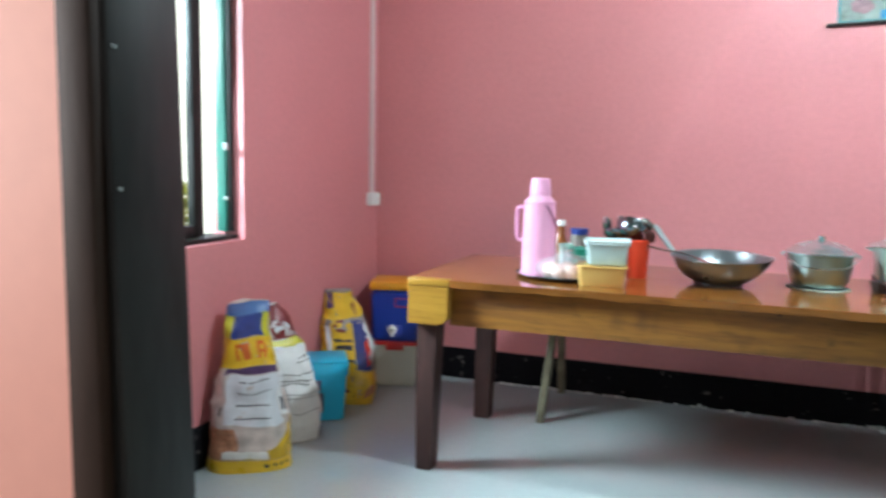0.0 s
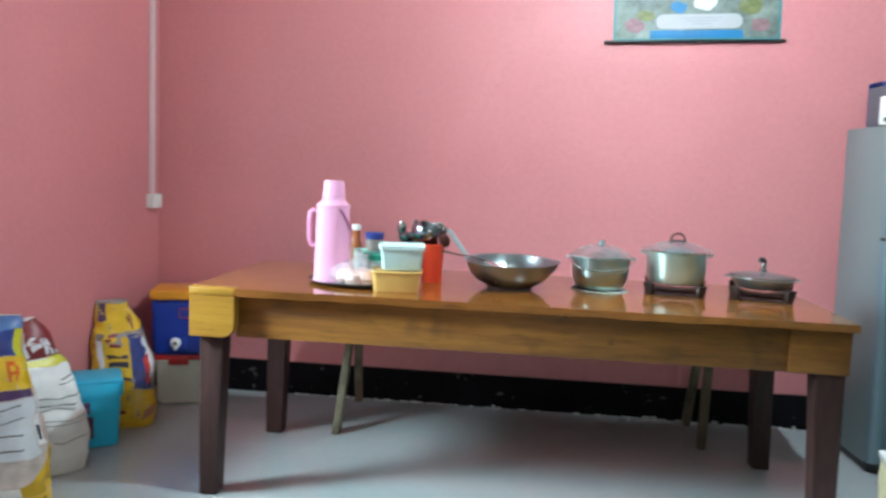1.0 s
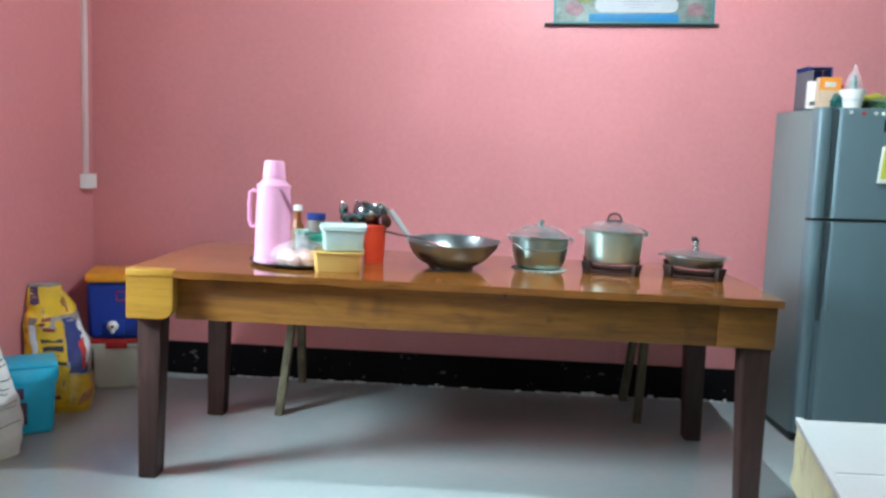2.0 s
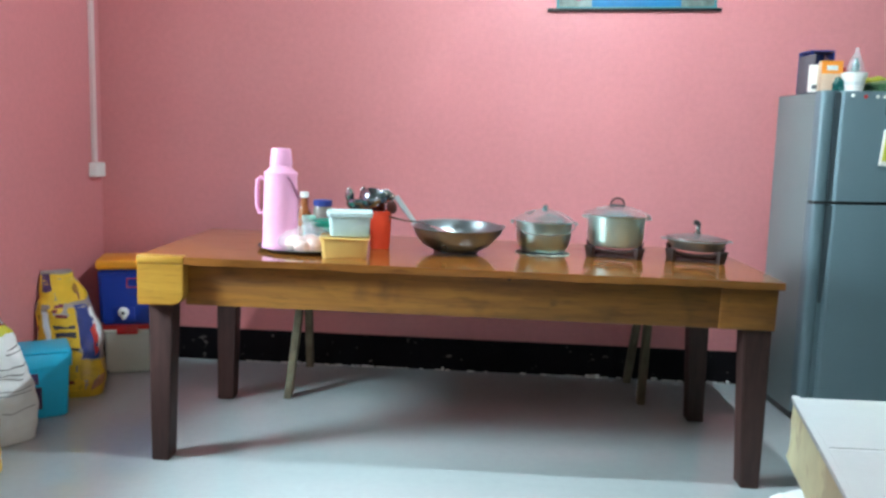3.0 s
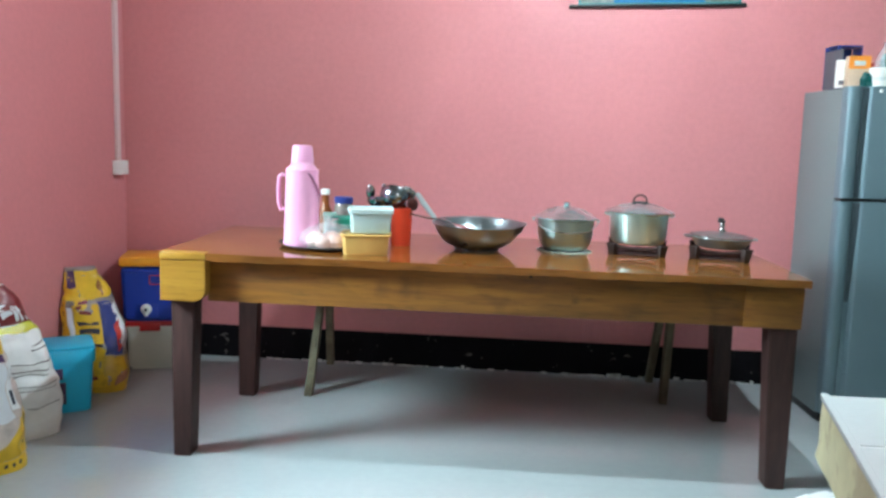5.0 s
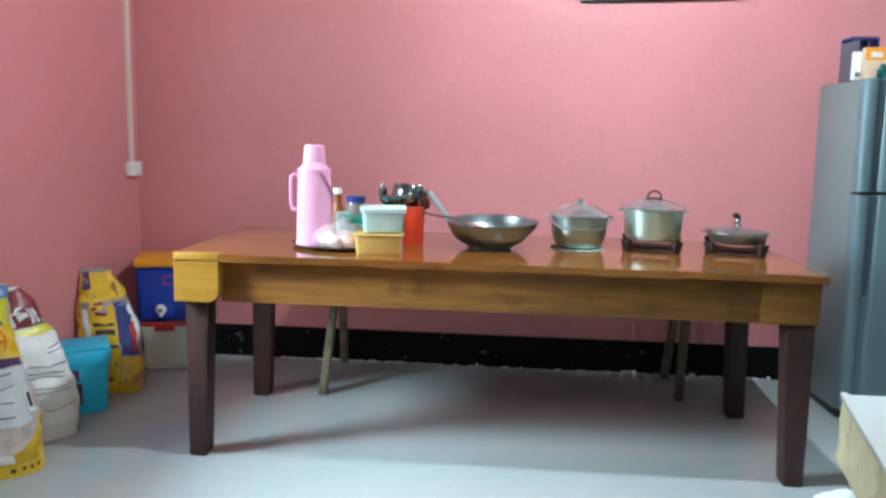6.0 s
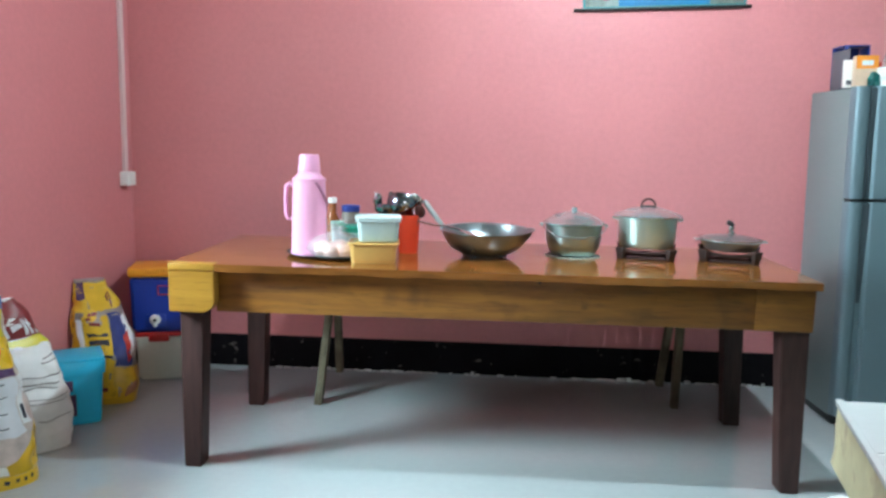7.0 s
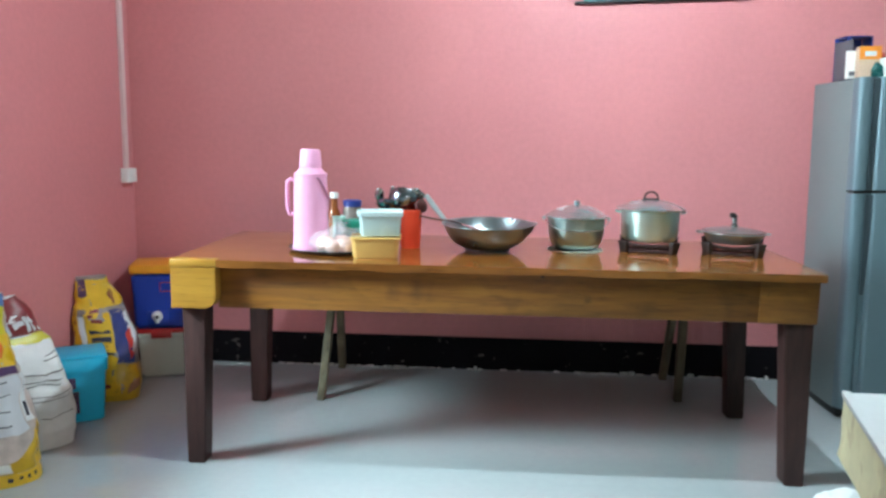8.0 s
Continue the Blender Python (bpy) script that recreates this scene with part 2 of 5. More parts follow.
PEELING = mat("rough_cream_plaster", (0.66, 0.63, 0.40), 0.65, vary=0.12, scale=5, bump=0.4, grain=30)
JOINT = mat("tile_joint", (0.74, 0.76, 0.76), 0.5)
PALEPANEL = mat("pale_printed_panel", (0.42, 0.43, 0.45), 0.6, vary=0.05, bump=0.0)
CALPRINT = mat("faded_picture_print", (0.16, 0.20, 0.18), 0.5, vary=0.5, scale=9, grain=40, bump=0.0)


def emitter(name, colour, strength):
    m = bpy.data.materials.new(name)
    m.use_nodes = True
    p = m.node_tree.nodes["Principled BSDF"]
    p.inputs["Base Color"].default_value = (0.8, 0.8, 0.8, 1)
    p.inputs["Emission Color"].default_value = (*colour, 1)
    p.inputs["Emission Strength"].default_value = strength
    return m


GLOW = emitter("lit_bulb_glass", (1.0, 0.97, 0.9), 12)
OUTSIDE = emitter("glowing_backdrop", (0.97, 1.0, 0.84), 1.6)


def patches(m, colour, scale, lo, hi, warp=0.8):
    """Old paint flaked off in irregular patches with the undercoat showing."""
    nt = m.node_tree
    p = nt.nodes["Principled BSDF"]
    old = p.inputs["Base Color"].links[0].from_socket
    tc = nt.nodes.new("ShaderNodeTexCoord")
    n = nt.nodes.new("ShaderNodeTexNoise")
    n.inputs["Scale"].default_value, n.inputs["Detail"].default_value, n.inputs["Distortion"].default_value = scale, 3, warp
    nt.links.new(tc.outputs["Object"], n.inputs["Vector"])
    r = nt.nodes.new("ShaderNodeMapRange")
    r.inputs[1].default_value, r.inputs[2].default_value = lo, hi
    nt.links.new(n.outputs[0], r.inputs[0])
    mx = nt.nodes.new("ShaderNodeMix")
    mx.data_type = "RGBA"
    nt.links.new(r.outputs[0], mx.inputs[0])
    nt.links.new(old, mx.inputs[6])
    mx.inputs[7].default_value = (*colour, 1)
    nt.links.new(mx.outputs[2], p.inputs["Base Color"])


def stain(m, centre, size, colour, seed):
    """A dark smudged figure round a knot, with a ragged outline."""
    nt = m.node_tree
    p = nt.nodes["Principled BSDF"]
    old = p.inputs["Base Color"].links[0].from_socket
    tc, n = nt.nodes.new("ShaderNodeTexCoord"), nt.nodes.new("ShaderNodeTexNoise")
    n.inputs["Scale"].default_value, n.inputs["Detail"].default_value = 22 + seed, 4
    nt.links.new(tc.outputs["Object"], n.inputs["Vector"])
    sub, sc, ln = nt.nodes.new("ShaderNodeVectorMath"), nt.nodes.new("ShaderNodeVectorMath"), nt.nodes.new("ShaderNodeVectorMath")
    sub.operation, sc.operation, ln.operation = "SUBTRACT", "DIVIDE", "LENGTH"
    nt.links.new(tc.outputs["Object"], sub.inputs[0])
    sub.inputs[1].default_value = centre
    nt.links.new(sub.outputs[0], sc.inputs[0])
    sc.inputs[1].default_value = size
    nt.links.new(sc.outputs[0], ln.inputs[0])
    add = nt.nodes.new("ShaderNodeMath")
    nt.links.new(ln.outputs["Value"], add.inputs[0])
    nt.links.new(n.outputs[0], add.inputs[1])
    r = nt.nodes.new("ShaderNodeMapRange")
    for i, v in enumerate((1.45, 0.5, 0.0, 0.55)):
        r.inputs[i + 1].default_value = v
    nt.links.new(add.outputs[0], r.inputs[0])
    mx = nt.nodes.new("ShaderNodeMix")
    mx.data_type = "RGBA"
    nt.links.new(r.outputs[0], mx.inputs[0])
    nt.links.new(old, mx.inputs[6])
    mx.inputs[7].default_value = (*colour, 1)
    nt.links.new(mx.outputs[2], p.inputs["Base Color"])


stain(APRON, (0.765, 0.055, 0.655), (0.035, 0.2, 0.05), (0.085, 0.028, 0.006), 0)
stain(APRON, (0.85, 0.055, 0.665), (0.028, 0.2, 0.055), (0.085, 0.028, 0.006), 5)
stain(APRON, (0.31, 0.055, 0.70), (0.05, 0.2, 0.016), (0.12, 0.045, 0.008), 9)
stain(APRON, (1.62, 0.055, 0.63), (0.09, 0.2, 0.02), (0.12, 0.042, 0.008), 3)
patches(PEELING, (0.54, 0.48, 0.30), 14, 0.50, 0.60, 0.0)
patches(APRON, (0.11, 0.042, 0.007), 8, 0.66, 0.76)
CRUMB = mat("grout_and_light_dashes", (0.62, 0.62, 0.60), 0.85, vary=0.25, scale=40, bump=0.4)
patches(SKIRT, (0.10, 0.09, 0.085), 16, 0.66, 0.70)


# ---- shapes ----
def box(bm, x0, x1, y0, y1, z0, z1, bevel=0.0, segments=2):
    """Adds a box with rounded edges to bm."""
    r = bmesh.ops.create_cube(bm, size=1.0, matrix=Matrix.LocRotScale(((x0 + x1) / 2, (y0 + y1) / 2, (z0 + z1) / 2), None, (x1 - x0, y1 - y0, z1 - z0)))
    if bevel:
        edges = list({e for v in r["verts"] for e in v.link_edges})
        bmesh.ops.bevel(bm, geom=edges, offset=bevel, segments=segments, affect="EDGES", profile=0.5)
    return bm


def lathe(bm, profile, centre=(0, 0), segments=40, squash=1.0, spokes=None):
    """Turns a profile of (radius, height) about the upright axis."""
    rings = []
    for r, z in profile:
        if r < 1e-5:
            rings.append([bm.verts.new((centre[0], centre[1], z))])
        else:
            rings.append([bm.verts.new((centre[0] + r * math.cos(2 * math.pi * i / segments), centre[1] + squash * r * math.sin(2 * math.pi * i / segments), z)) for i in range(segments)])
    for a, b in zip(rings, rings[1:]):
        for i in range(segments):
            j = (i + 1) % segments
            if len(a) == 1 and len(b) == 1:
                continue
            if len(a) == 1:
                bm.faces.new((a[0], b[j], b[i]))
            elif len(b) == 1:
                bm.faces.new((a[i], a[j], b[0]))
            else:
                bm.faces.new((a[i], a[j], b[j], b[i]))
    return bm


def tube(bm, points, radius, sides=10, flat=1.0, ref=(0, 0, 1)):
    """A round bar along points; flat squeezes it across."""
    pts = [Vector(p) for p in points]
    rings = []
    up = Vector(ref)
    for i, p in enumerate(pts):
        d = (pts[min(i + 1, len(pts) - 1)] - pts[max(i - 1, 0)]).normalized()
        side = d.cross(up)
        if side.length < 1e-3:
            side = d.cross(Vector((0, 1, 0)))
        side.normalize()
        nrm = side.cross(d).normalized()
        r = radius[i] if isinstance(radius, (list, tuple)) else radius
        rings.append([bm.verts.new(p + side * (r * math.cos(2 * math.pi * k / sides)) + nrm * (flat * r * math.sin(2 * math.pi * k / sides))) for k in range(sides)])
    for a, b in zip(rings, rings[1:]):
        for k in range(sides):
            bm.faces.new((a[k], a[(k + 1) % sides], b[(k + 1) % sides], b[k]))
    bm.faces.new(rings[0][::-1])
    bm.faces.new(rings[-1])
    return bm


def arc(centre, r, a0, a1, n, plane="xz"):
    """Points on an arc, in degrees."""
    out = []
    for i in range(n + 1):
        a = radians(a0 + (a1 - a0) * i / n)
        c, s = r * math.cos(a), r * math.sin(a)
        out.append((centre[0] + c, centre[1], centre[2] + s) if plane == "xz" else (centre[0], centre[1] + c, centre[2] + s) if plane == "yz" else (centre[0] + c, centre[1] + s, centre[2]))
    return out


def mesh(name, bm, material, smooth=35):
    bmesh.ops.recalc_face_normals(bm, faces=bm.faces)
    data = bpy.data.meshes.new(name)
    bm.to_mesh(data)
    bm.free()
    data.materials.append(material)
    if smooth:
        data.shade_smooth()
        data.set_sharp_from_angle(angle=radians(smooth))
    return data


def part(name, bm, material, parent, label="", smooth=35):
    """Links a bmesh as one mesh under a thing or a part."""
    ob = new(name, mesh(name, bm, material, smooth))
    ob.parent = parent
    if label:
        tagged(ob, label)
    return ob


def thing(name, label, category, m=None, group=""):
    ob = new(name)
    ob.empty_display_size = 0.05
    if m is not None:
        ob.matrix_world = m
    return tagged(ob, label, category, group)


def setting(name, bm, material, label, category, smooth=35):
    return tagged(new(name, mesh(name, bm, material, smooth)), label, category, kind="structure")


B = bmesh.new

# ---- the room ----
YB = -3.268               # inner face of the wall with the doorway
CEILING = 2.85
WY0, WY1, WZ0, WZ1 = -2.32, -1.27, 0.86, 2.15    # window opening
DX0, DX1, DZ = 1.31, 2.62, 2.1                  # doorway
YD = -3.378                                     # near face of the doorway wall

bm = box(B(), -0.2, XR + 0.2, -6.6, 0.2, -0.12, 0.0)
setting("floor", bm, TILE, "pale polished floor with a glossy sheen", "floor")
setting("wall_north", box(B(), -0.15, XR + 0.15, 0.0, 0.15, -0.05, CEILING), WALL, "pink painted plaster wall", "wall")
bm = B()
box(bm, -0.15, 0, YD, WY0, -0.05, CEILING)
box(bm, -0.15, 0, WY1, 0.0, -0.05, CEILING)
box(bm, -0.15, 0, WY0, WY1, -0.05, WZ0)
box(bm, -0.15, 0, WY0, WY1, WZ1, CEILING)
setting("wall_west", bm, WALL, "pink painted wall with a window opening", "wall")
# walls out of view, coloured dark to hold back bounced light
setting("wall_east", box(B(), XR, XR + 0.15, YD, 0.0, -0.05, CEILING), DULL, "unseen green wall, kept dark to bounce less light", "wall")
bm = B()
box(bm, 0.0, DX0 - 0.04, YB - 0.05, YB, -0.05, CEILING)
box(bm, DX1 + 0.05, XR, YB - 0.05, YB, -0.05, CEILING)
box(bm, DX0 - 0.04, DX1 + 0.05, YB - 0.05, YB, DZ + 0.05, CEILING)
setting("wall_south", bm, DULL, "unseen green wall round the doorway, kept dark to bounce less light", "wall")
bm = B()
box(bm, -0.15, DX0 - 0.04, YD, YB - 0.05, -0.05, CEILING)
box(bm, DX1 + 0.05, XR + 0.15, YD, YB - 0.05, -0.05, CEILING)
box(bm, DX0 - 0.04, DX1 + 0.05, YD, YB - 0.05, DZ + 0.05, CEILING)
setting("wall_passage", bm, PEACH, "peach painted wall beside the doorway", "wall")
# openings added out of view, only to let the two fill lamps in
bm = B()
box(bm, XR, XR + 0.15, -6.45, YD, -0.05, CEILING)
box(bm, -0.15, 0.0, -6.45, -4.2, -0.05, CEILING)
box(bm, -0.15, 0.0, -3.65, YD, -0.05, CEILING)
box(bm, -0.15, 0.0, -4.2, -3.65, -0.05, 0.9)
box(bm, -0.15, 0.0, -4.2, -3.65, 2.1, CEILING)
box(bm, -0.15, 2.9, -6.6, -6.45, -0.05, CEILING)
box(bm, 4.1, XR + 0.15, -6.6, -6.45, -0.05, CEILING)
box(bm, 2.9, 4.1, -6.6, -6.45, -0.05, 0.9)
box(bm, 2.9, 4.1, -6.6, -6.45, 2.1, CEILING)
setting("wall_entry_room", bm, SAGE, "unseen green walls before the doorway, kept dark to bounce less light", "wall")
# ceiling out of view, its dark tone set to deepen the shadows
setting("ceiling", box(B(), -0.15, XR + 0.15, -6.6, 0.15, CEILING, CEILING + 0.1), CEIL, "unseen ceiling, kept dark to bounce less light", "ceiling")

# black painted band along the foot of the walls
setting("baseboard_north", box(B(), 0.012, XR, -0.012, 0.0, 0.0, 0.168, 0.002), SKIRT, "black painted band at the foot of the wall", "baseboard")
rng_g = random.Random(5)
bm = B()
x = 0.75
while x < 3.3:
    # whitish grout line; its broken bits also stand for light dashes through the slats
    w = rng_g.uniform(0.012, 0.045)
    if x < 1.6 or rng_g.random() < 0.62:
        h, d = rng_g.uniform(0.002, 0.007) if rng_g.random() < 0.8 else rng_g.uniform(0.008, 0.016), rng_g.uniform(0.006, 0.013)
        box(bm, x, x + w, -0.0125 - d, -0.0125, 0.0, h, 0.001)
    x += w + rng_g.uniform(0.001, 0.012)
setting("trim_grout_and_dashes", bm, CRUMB, "white grout line with painted light dashes along the wall", "grout")
setting("baseboard_west", box(B(), 0.0, 0.012, YB, 0.0, 0.0, 0.168, 0.002), SKIRT, "black painted band at the foot of the wall", "baseboard")

# door frame: outer lining, stop and inner lining
frame_ob = tagged(thing("door_1", "dark painted wooden door frame, worn and glossy", "door frame"), kind="structure")
part("jamb", box(B(), DX0 - 0.04, DX0, YD - 0.004, YD + 0.012, 0, DZ, 0.004), JAMB_BROWN, frame_ob, "dark brown jamb edge")
bm = box(B(), DX0 - 0.04, DX0 + 0.001, YD + 0.0122, YB + 0.003, 0, DZ, 0.004)
for v in bm.verts:
    # inner edge sheared to fit its slope in the camera's view
    if v.co.x > DX0 - 0.02:
        v.co.x += 0.022 * (1.42 - v.co.z)
part("jamb", bm, JAMB, frame_ob)
for z in (1.30, 1.17):
    part("screw", lathe(B(), [(0, 0.0), (0.0024, 0.0), (0.002, 0.001), (0, 0.0012)], segments=10), HANDLEGREY, frame_ob, "small worn screw head").matrix_basis = pose(DX0 + 0.001 + 0.022 * (1.42 - z), YD + 0.022, z, 0, 91.3, 0)
part("jamb", box(B(), DX1, DX1 + 0.05, YD - 0.004, YB + 0.006, 0, DZ, 0.004), JAMB, frame_ob)
part("lintel", box(B(), DX0 - 0.04, DX1 + 0.05, YD - 0.004, YB + 0.006, DZ, DZ + 0.05, 0.004), JAMB, frame_ob)

# ---- window ----
win = tagged(thing("window_1", "open wooden window with a dark sash and a green painted side", "window"), kind="structure")
part("side_board", box(B(), -0.112, -0.065, WY1 - 0.032, WY1 - 0.001, WZ0 + 0.03, WZ1 - 0.03, 0.004), GREEN, win, "green painted side board")
part("side_board", box(B(), -0.148, -0.065, WY0 + 0.001, WY0 + 0.032, WZ0 + 0.03, WZ1 - 0.03, 0.004), GREEN, win)
part("head_board", box(B(), -0.148, -0.065, WY0 + 0.001, WY1 - 0.001, WZ1 - 0.03, WZ1 - 0.001, 0.004), GREEN, win)
part("sill", box(B(), -0.17, -0.03, WY0 + 0.001, WY1 - 0.001, WZ0 + 0.001, WZ0 + 0.018, 0.004), JAMB, win, "dark worn sill board")
part("stop_bead", box(B(), -0.064, -0.046, WY1 - 0.022, WY1 - 0.001, WZ0 + 0.03, WZ1 - 0.03, 0.002), JAMB, win, "dark stop bead")
part("stay_hook", box(B(), -0.06, -0.045, WY1 - 0.05, WY1 - 0.033, 1.22, 1.25, 0.003), STEEL, win, "small steel stay")
part("stay_hook", box(B(), -0.06, -0.045, WY1 - 0.05, WY1 - 0.033, 1.02, 1.035, 0.003), STEEL, win)
sash = part("sash", box(B(), -0.11, -0.075, -1.487, -1.427, WZ0 + 0.02, WZ1 - 0.03, 0.005), JAMB, win, "dark wooden sash stile")
part("rail", box(B(), -0.11, -0.075, WY0 + 0.034, -1.488, WZ0 + 0.02, WZ0 + 0.068, 0.004), JAMB, sash)
part("rail", box(B(), -0.11, -0.075, WY0 + 0.034, -1.488, WZ1 - 0.075, WZ1 - 0.031, 0.004), JAMB, sash)
part("rail", box(B(), -0.105, -0.08, -1.93, -1.90, WZ0 + 0.069, WZ1 - 0.076, 0.004), JAMB, sash)

# outside: ground, shrubs and a plain glowing sheet for the bright distance
bm = box(B(), -60.0, 60.0, -60.0, 60.0, -0.35, -0.25)
setting("ground", bm, GRASSY, "grassy ground round the house", "ground")
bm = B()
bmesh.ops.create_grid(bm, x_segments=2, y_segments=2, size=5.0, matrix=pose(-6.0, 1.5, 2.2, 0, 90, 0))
setting("backdrop", bm, OUTSIDE, "plain glowing sheet for the bright view outside", "backdrop")


def shrub(x, y, h, seed):
    rnd = random.Random(seed)
    t = thing("shrub", "yellow-green leafy shrub in strong daylight outside", "shrub", pose(x, y, -0.25))
    part("stem", tube(B(), [(0, 0, 0), (0.02, 0.01, h * 0.4), (0.0, 0.05, h * 0.8)], [0.03, 0.02, 0.008]), RAWWOOD, t)
    bm = B()
    for _ in range(1500):
        a, r, z = rnd.uniform(0, 6.28), 0.5 * math.sqrt(rnd.random()), rnd.uniform(0.2, 1.0) ** 0.8
        c = Vector((r * math.cos(a) * (1.2 - z * 0.6), r * math.sin(a) * (1.2 - z * 0.6), z * h))
        m = Matrix.Translation(c) @ Euler((rnd.uniform(-0.8, 0.8), rnd.uniform(-0.8, 0.8), a)).to_matrix().to_4x4()
        s = rnd.uniform(0.04, 0.085)
        vs = [bm.verts.new(m @ Vector(p)) for p in ((-s, 0, 0), (0, -s * 0.35, 0.01), (s, 0, -0.01), (0, s * 0.35, 0.01))]
        bm.faces.new(vs)
    part("crown", bm, LEAF, t, smooth=0)
    return t


shrub(-2.0, -0.9, 1.15, 3)
shrub(-2.4, -0.2, 1.2, 4)
shrub(-2.1, 0.5, 1.25, 5)

# ---- ceiling bulb ----
lb = thing("ceiling_bulb", "white round bulb in a plain ceiling holder", "lamp", pose(BULB[0], BULB[1], CEILING))
part("holder", lathe(B(), [(0, 0), (0.045, 0), (0.045, -0.02), (0.022, -0.05), (0.02, -0.12), (0, -0.12)], segments=20), WHITE, lb)
part("bulb", lathe(B(), [(0.012, -0.121), (0.02, -0.14), (0.04, -0.175), (0.034, -0.205), (0.018, -0.222), (0, -0.228)], segments=20), GLOW, lb, "lit white bulb")

# ---- conduit and box in the corner ----
cd = thing("cable_conduit", "narrow painted cable trunking running down to a switch box", "conduit", pose(0.0, -0.09, 0))
part("trunking", box(B(), 0.0005, 0.018, -0.016, 0.016, 1.012, CEILING - 0.001, 0.002), CONDUIT, cd)
bx = thing("switch_box", "small white surface-mounted switch box below the trunking", "switch", pose(0.0, -0.085, 0.94))
body = part("housing", box(B(), 0.0005, 0.042, -0.052, 0.04, 0.0, 0.07, 0.004), WHITE, bx)
part("rocker", box(B(), 0.0425, 0.046, -0.02, 0.012, 0.018, 0.052, 0.001), WHITE, body)

# ---- dining table ----
TX0, TX1, TY0, TY1, TZ = 0.747, 2.948, -1.315, -0.525, 0.76


def plank_leg(x0t, x1t, x0b, x1b, y0, y1, z):
    bm = box(B(), 0, 1, y0, y1, 0, z, 0.0)
    for v in bm.verts:
        lo, hi = (x0t, x1t) if v.co.z > z / 2 else (x0b, x1b)
        v.co.x = lo if v.co.x < 0.5 else hi
    bmesh.ops.bevel(bm, geom=list(bm.edges), offset=0.004, segments=2, affect="EDGES")
    return bm


def corner_board(x0, x1, y0, y1, z0, z1, r):
    """A board whose lower inner corner is rounded off."""
    pts = [(x0, z1), (x0, z0)]
    pts += [(x1 - r + r * math.sin(radians(a)), z0 + r - r * math.cos(radians(a))) for a in range(0, 91, 15)]
    pts += [(x1, z1)]
    bm = B()
    f0 = bm.faces.new([bm.verts.new((x, y0, z)) for x, z in pts])
    ext = bmesh.ops.extrude_face_region(bm, geom=[f0])
    for v in ext["geom"]:
        if isinstance(v, bmesh.types.BMVert):
            v.co.y = y1
    bmesh.ops.bevel(bm, geom=[e for e in bm.edges if abs(e.verts[0].co.y - e.verts[1].co.y) < 1e-6], offset=0.003, segments=2, affect="EDGES")
    return bm


def dining_table():
    t = thing("dining_table", "long varnished wooden table with dark stained tapering legs", "table", pose(TX0, TY0, 0))
    w, d = TX1 - TX0, TY1 - TY0
    edges = [0.0, 0.045, 0.22, 0.41, 0.61, d]
    for i, (a, b) in enumerate(zip(edges, edges[1:])):
        bm = B()
        n = 24
        # the front plank has a slightly wavy worn edge
        box(bm, 0.1625 if i == 0 else 0.0, w, a + 0.0003, b - 0.0003, TZ - 0.026, TZ, 0.0)
        if i == 0:
            bmesh.ops.subdivide_edges(bm, edges=[e for e in bm.edges if abs(e.verts[0].co.x - e.verts[1].co.x) > 1], cuts=60)
            for v in bm.verts:
                if v.co.y < 0.01:
                    v.co.y += 0.004 * noise.noise(Vector((v.co.x * 6, 0, 1.5)))
                    if v.co.z < TZ - 0.01:
                        v.co.z += 0.006 * noise.noise(Vector((v.co.x * 7, 3, 0)))
        bmesh.ops.bevel(bm, geom=[e for e in bm.edges if e.calc_length() > 0.5 or i == 0 and e.is_manifold and e.calc_face_angle(0) > 0.8], offset=0.0012, segments=2, affect="EDGES")
        part("plank", bm, TOP, t, "glossy varnished top plank" if i == 0 else "")
    # the paler yellow here also carries the window light on this corner
    part("end_plank", box(B(), 0.0, 0.162, 0.0, 0.0445, TZ - 0.026, TZ + 0.0004, 0.004), ENDWOOD, t, "yellow corner plank, paled by painted window light")
    part("apron", box(B(), 0.15, w - 0.14, 0.055, 0.08, TZ - 0.178, TZ - 0.027, 0.003), APRON, t, "knotty varnished front board")
    part("apron", box(B(), 0.15, w - 0.12, d - 0.10, d - 0.078, TZ - 0.178, TZ - 0.027, 0.003), APRON, t)
    part("end_apron", box(B(), 0.004, 0.032, 0.06, d - 0.06, TZ - 0.17, TZ - 0.027, 0.003), APRON_Y, t)
    part("end_apron", box(B(), w - 0.03, w - 0.006, 0.065, d - 0.06, TZ - 0.17, TZ - 0.027, 0.003), APRON_Y, t)
    part("corner_board", corner_board(0.001, 0.162, 0.001, 0.05, TZ - 0.172, TZ - 0.0262, 0.045), ENDWOOD, t, "yellow corner board with a rounded edge, paled by painted window light")
    part("corner_board", box(B(), w - 0.195, w - 0.001, 0.048, 0.0546, TZ - 0.178, TZ - 0.027, 0.004), APRON, t)
    part("knot", lathe(B(), [(0.010, 0), (0.006, 0.0012), (0, 0.0014)], segments=12, squash=0.6), KNOT, t, "dark wood knot").matrix_basis = pose(2.03 - TX0, 0.0546, 0.722, 90, 0, 20)
    part("leg", plank_leg(0.018, 0.106, 0.020, 0.084, 0.052, 0.125, TZ - 0.18), LEG, t)
    part("leg", plank_leg(w - 0.100, w - 0.004, w - 0.060, w + 0.006, 0.065, 0.14, TZ - 0.18), LEG, t)
    part("leg", plank_leg(0.043, 0.134, 0.044, 0.115, d - 0.075, d - 0.003, TZ - 0.18), LEG, t)
    part("leg", plank_leg(w - 0.100, w - 0.012, w - 0.065, w + 0.004, d - 0.075, d - 0.003, TZ - 0.18), LEG, t)
    return t


dining_table()

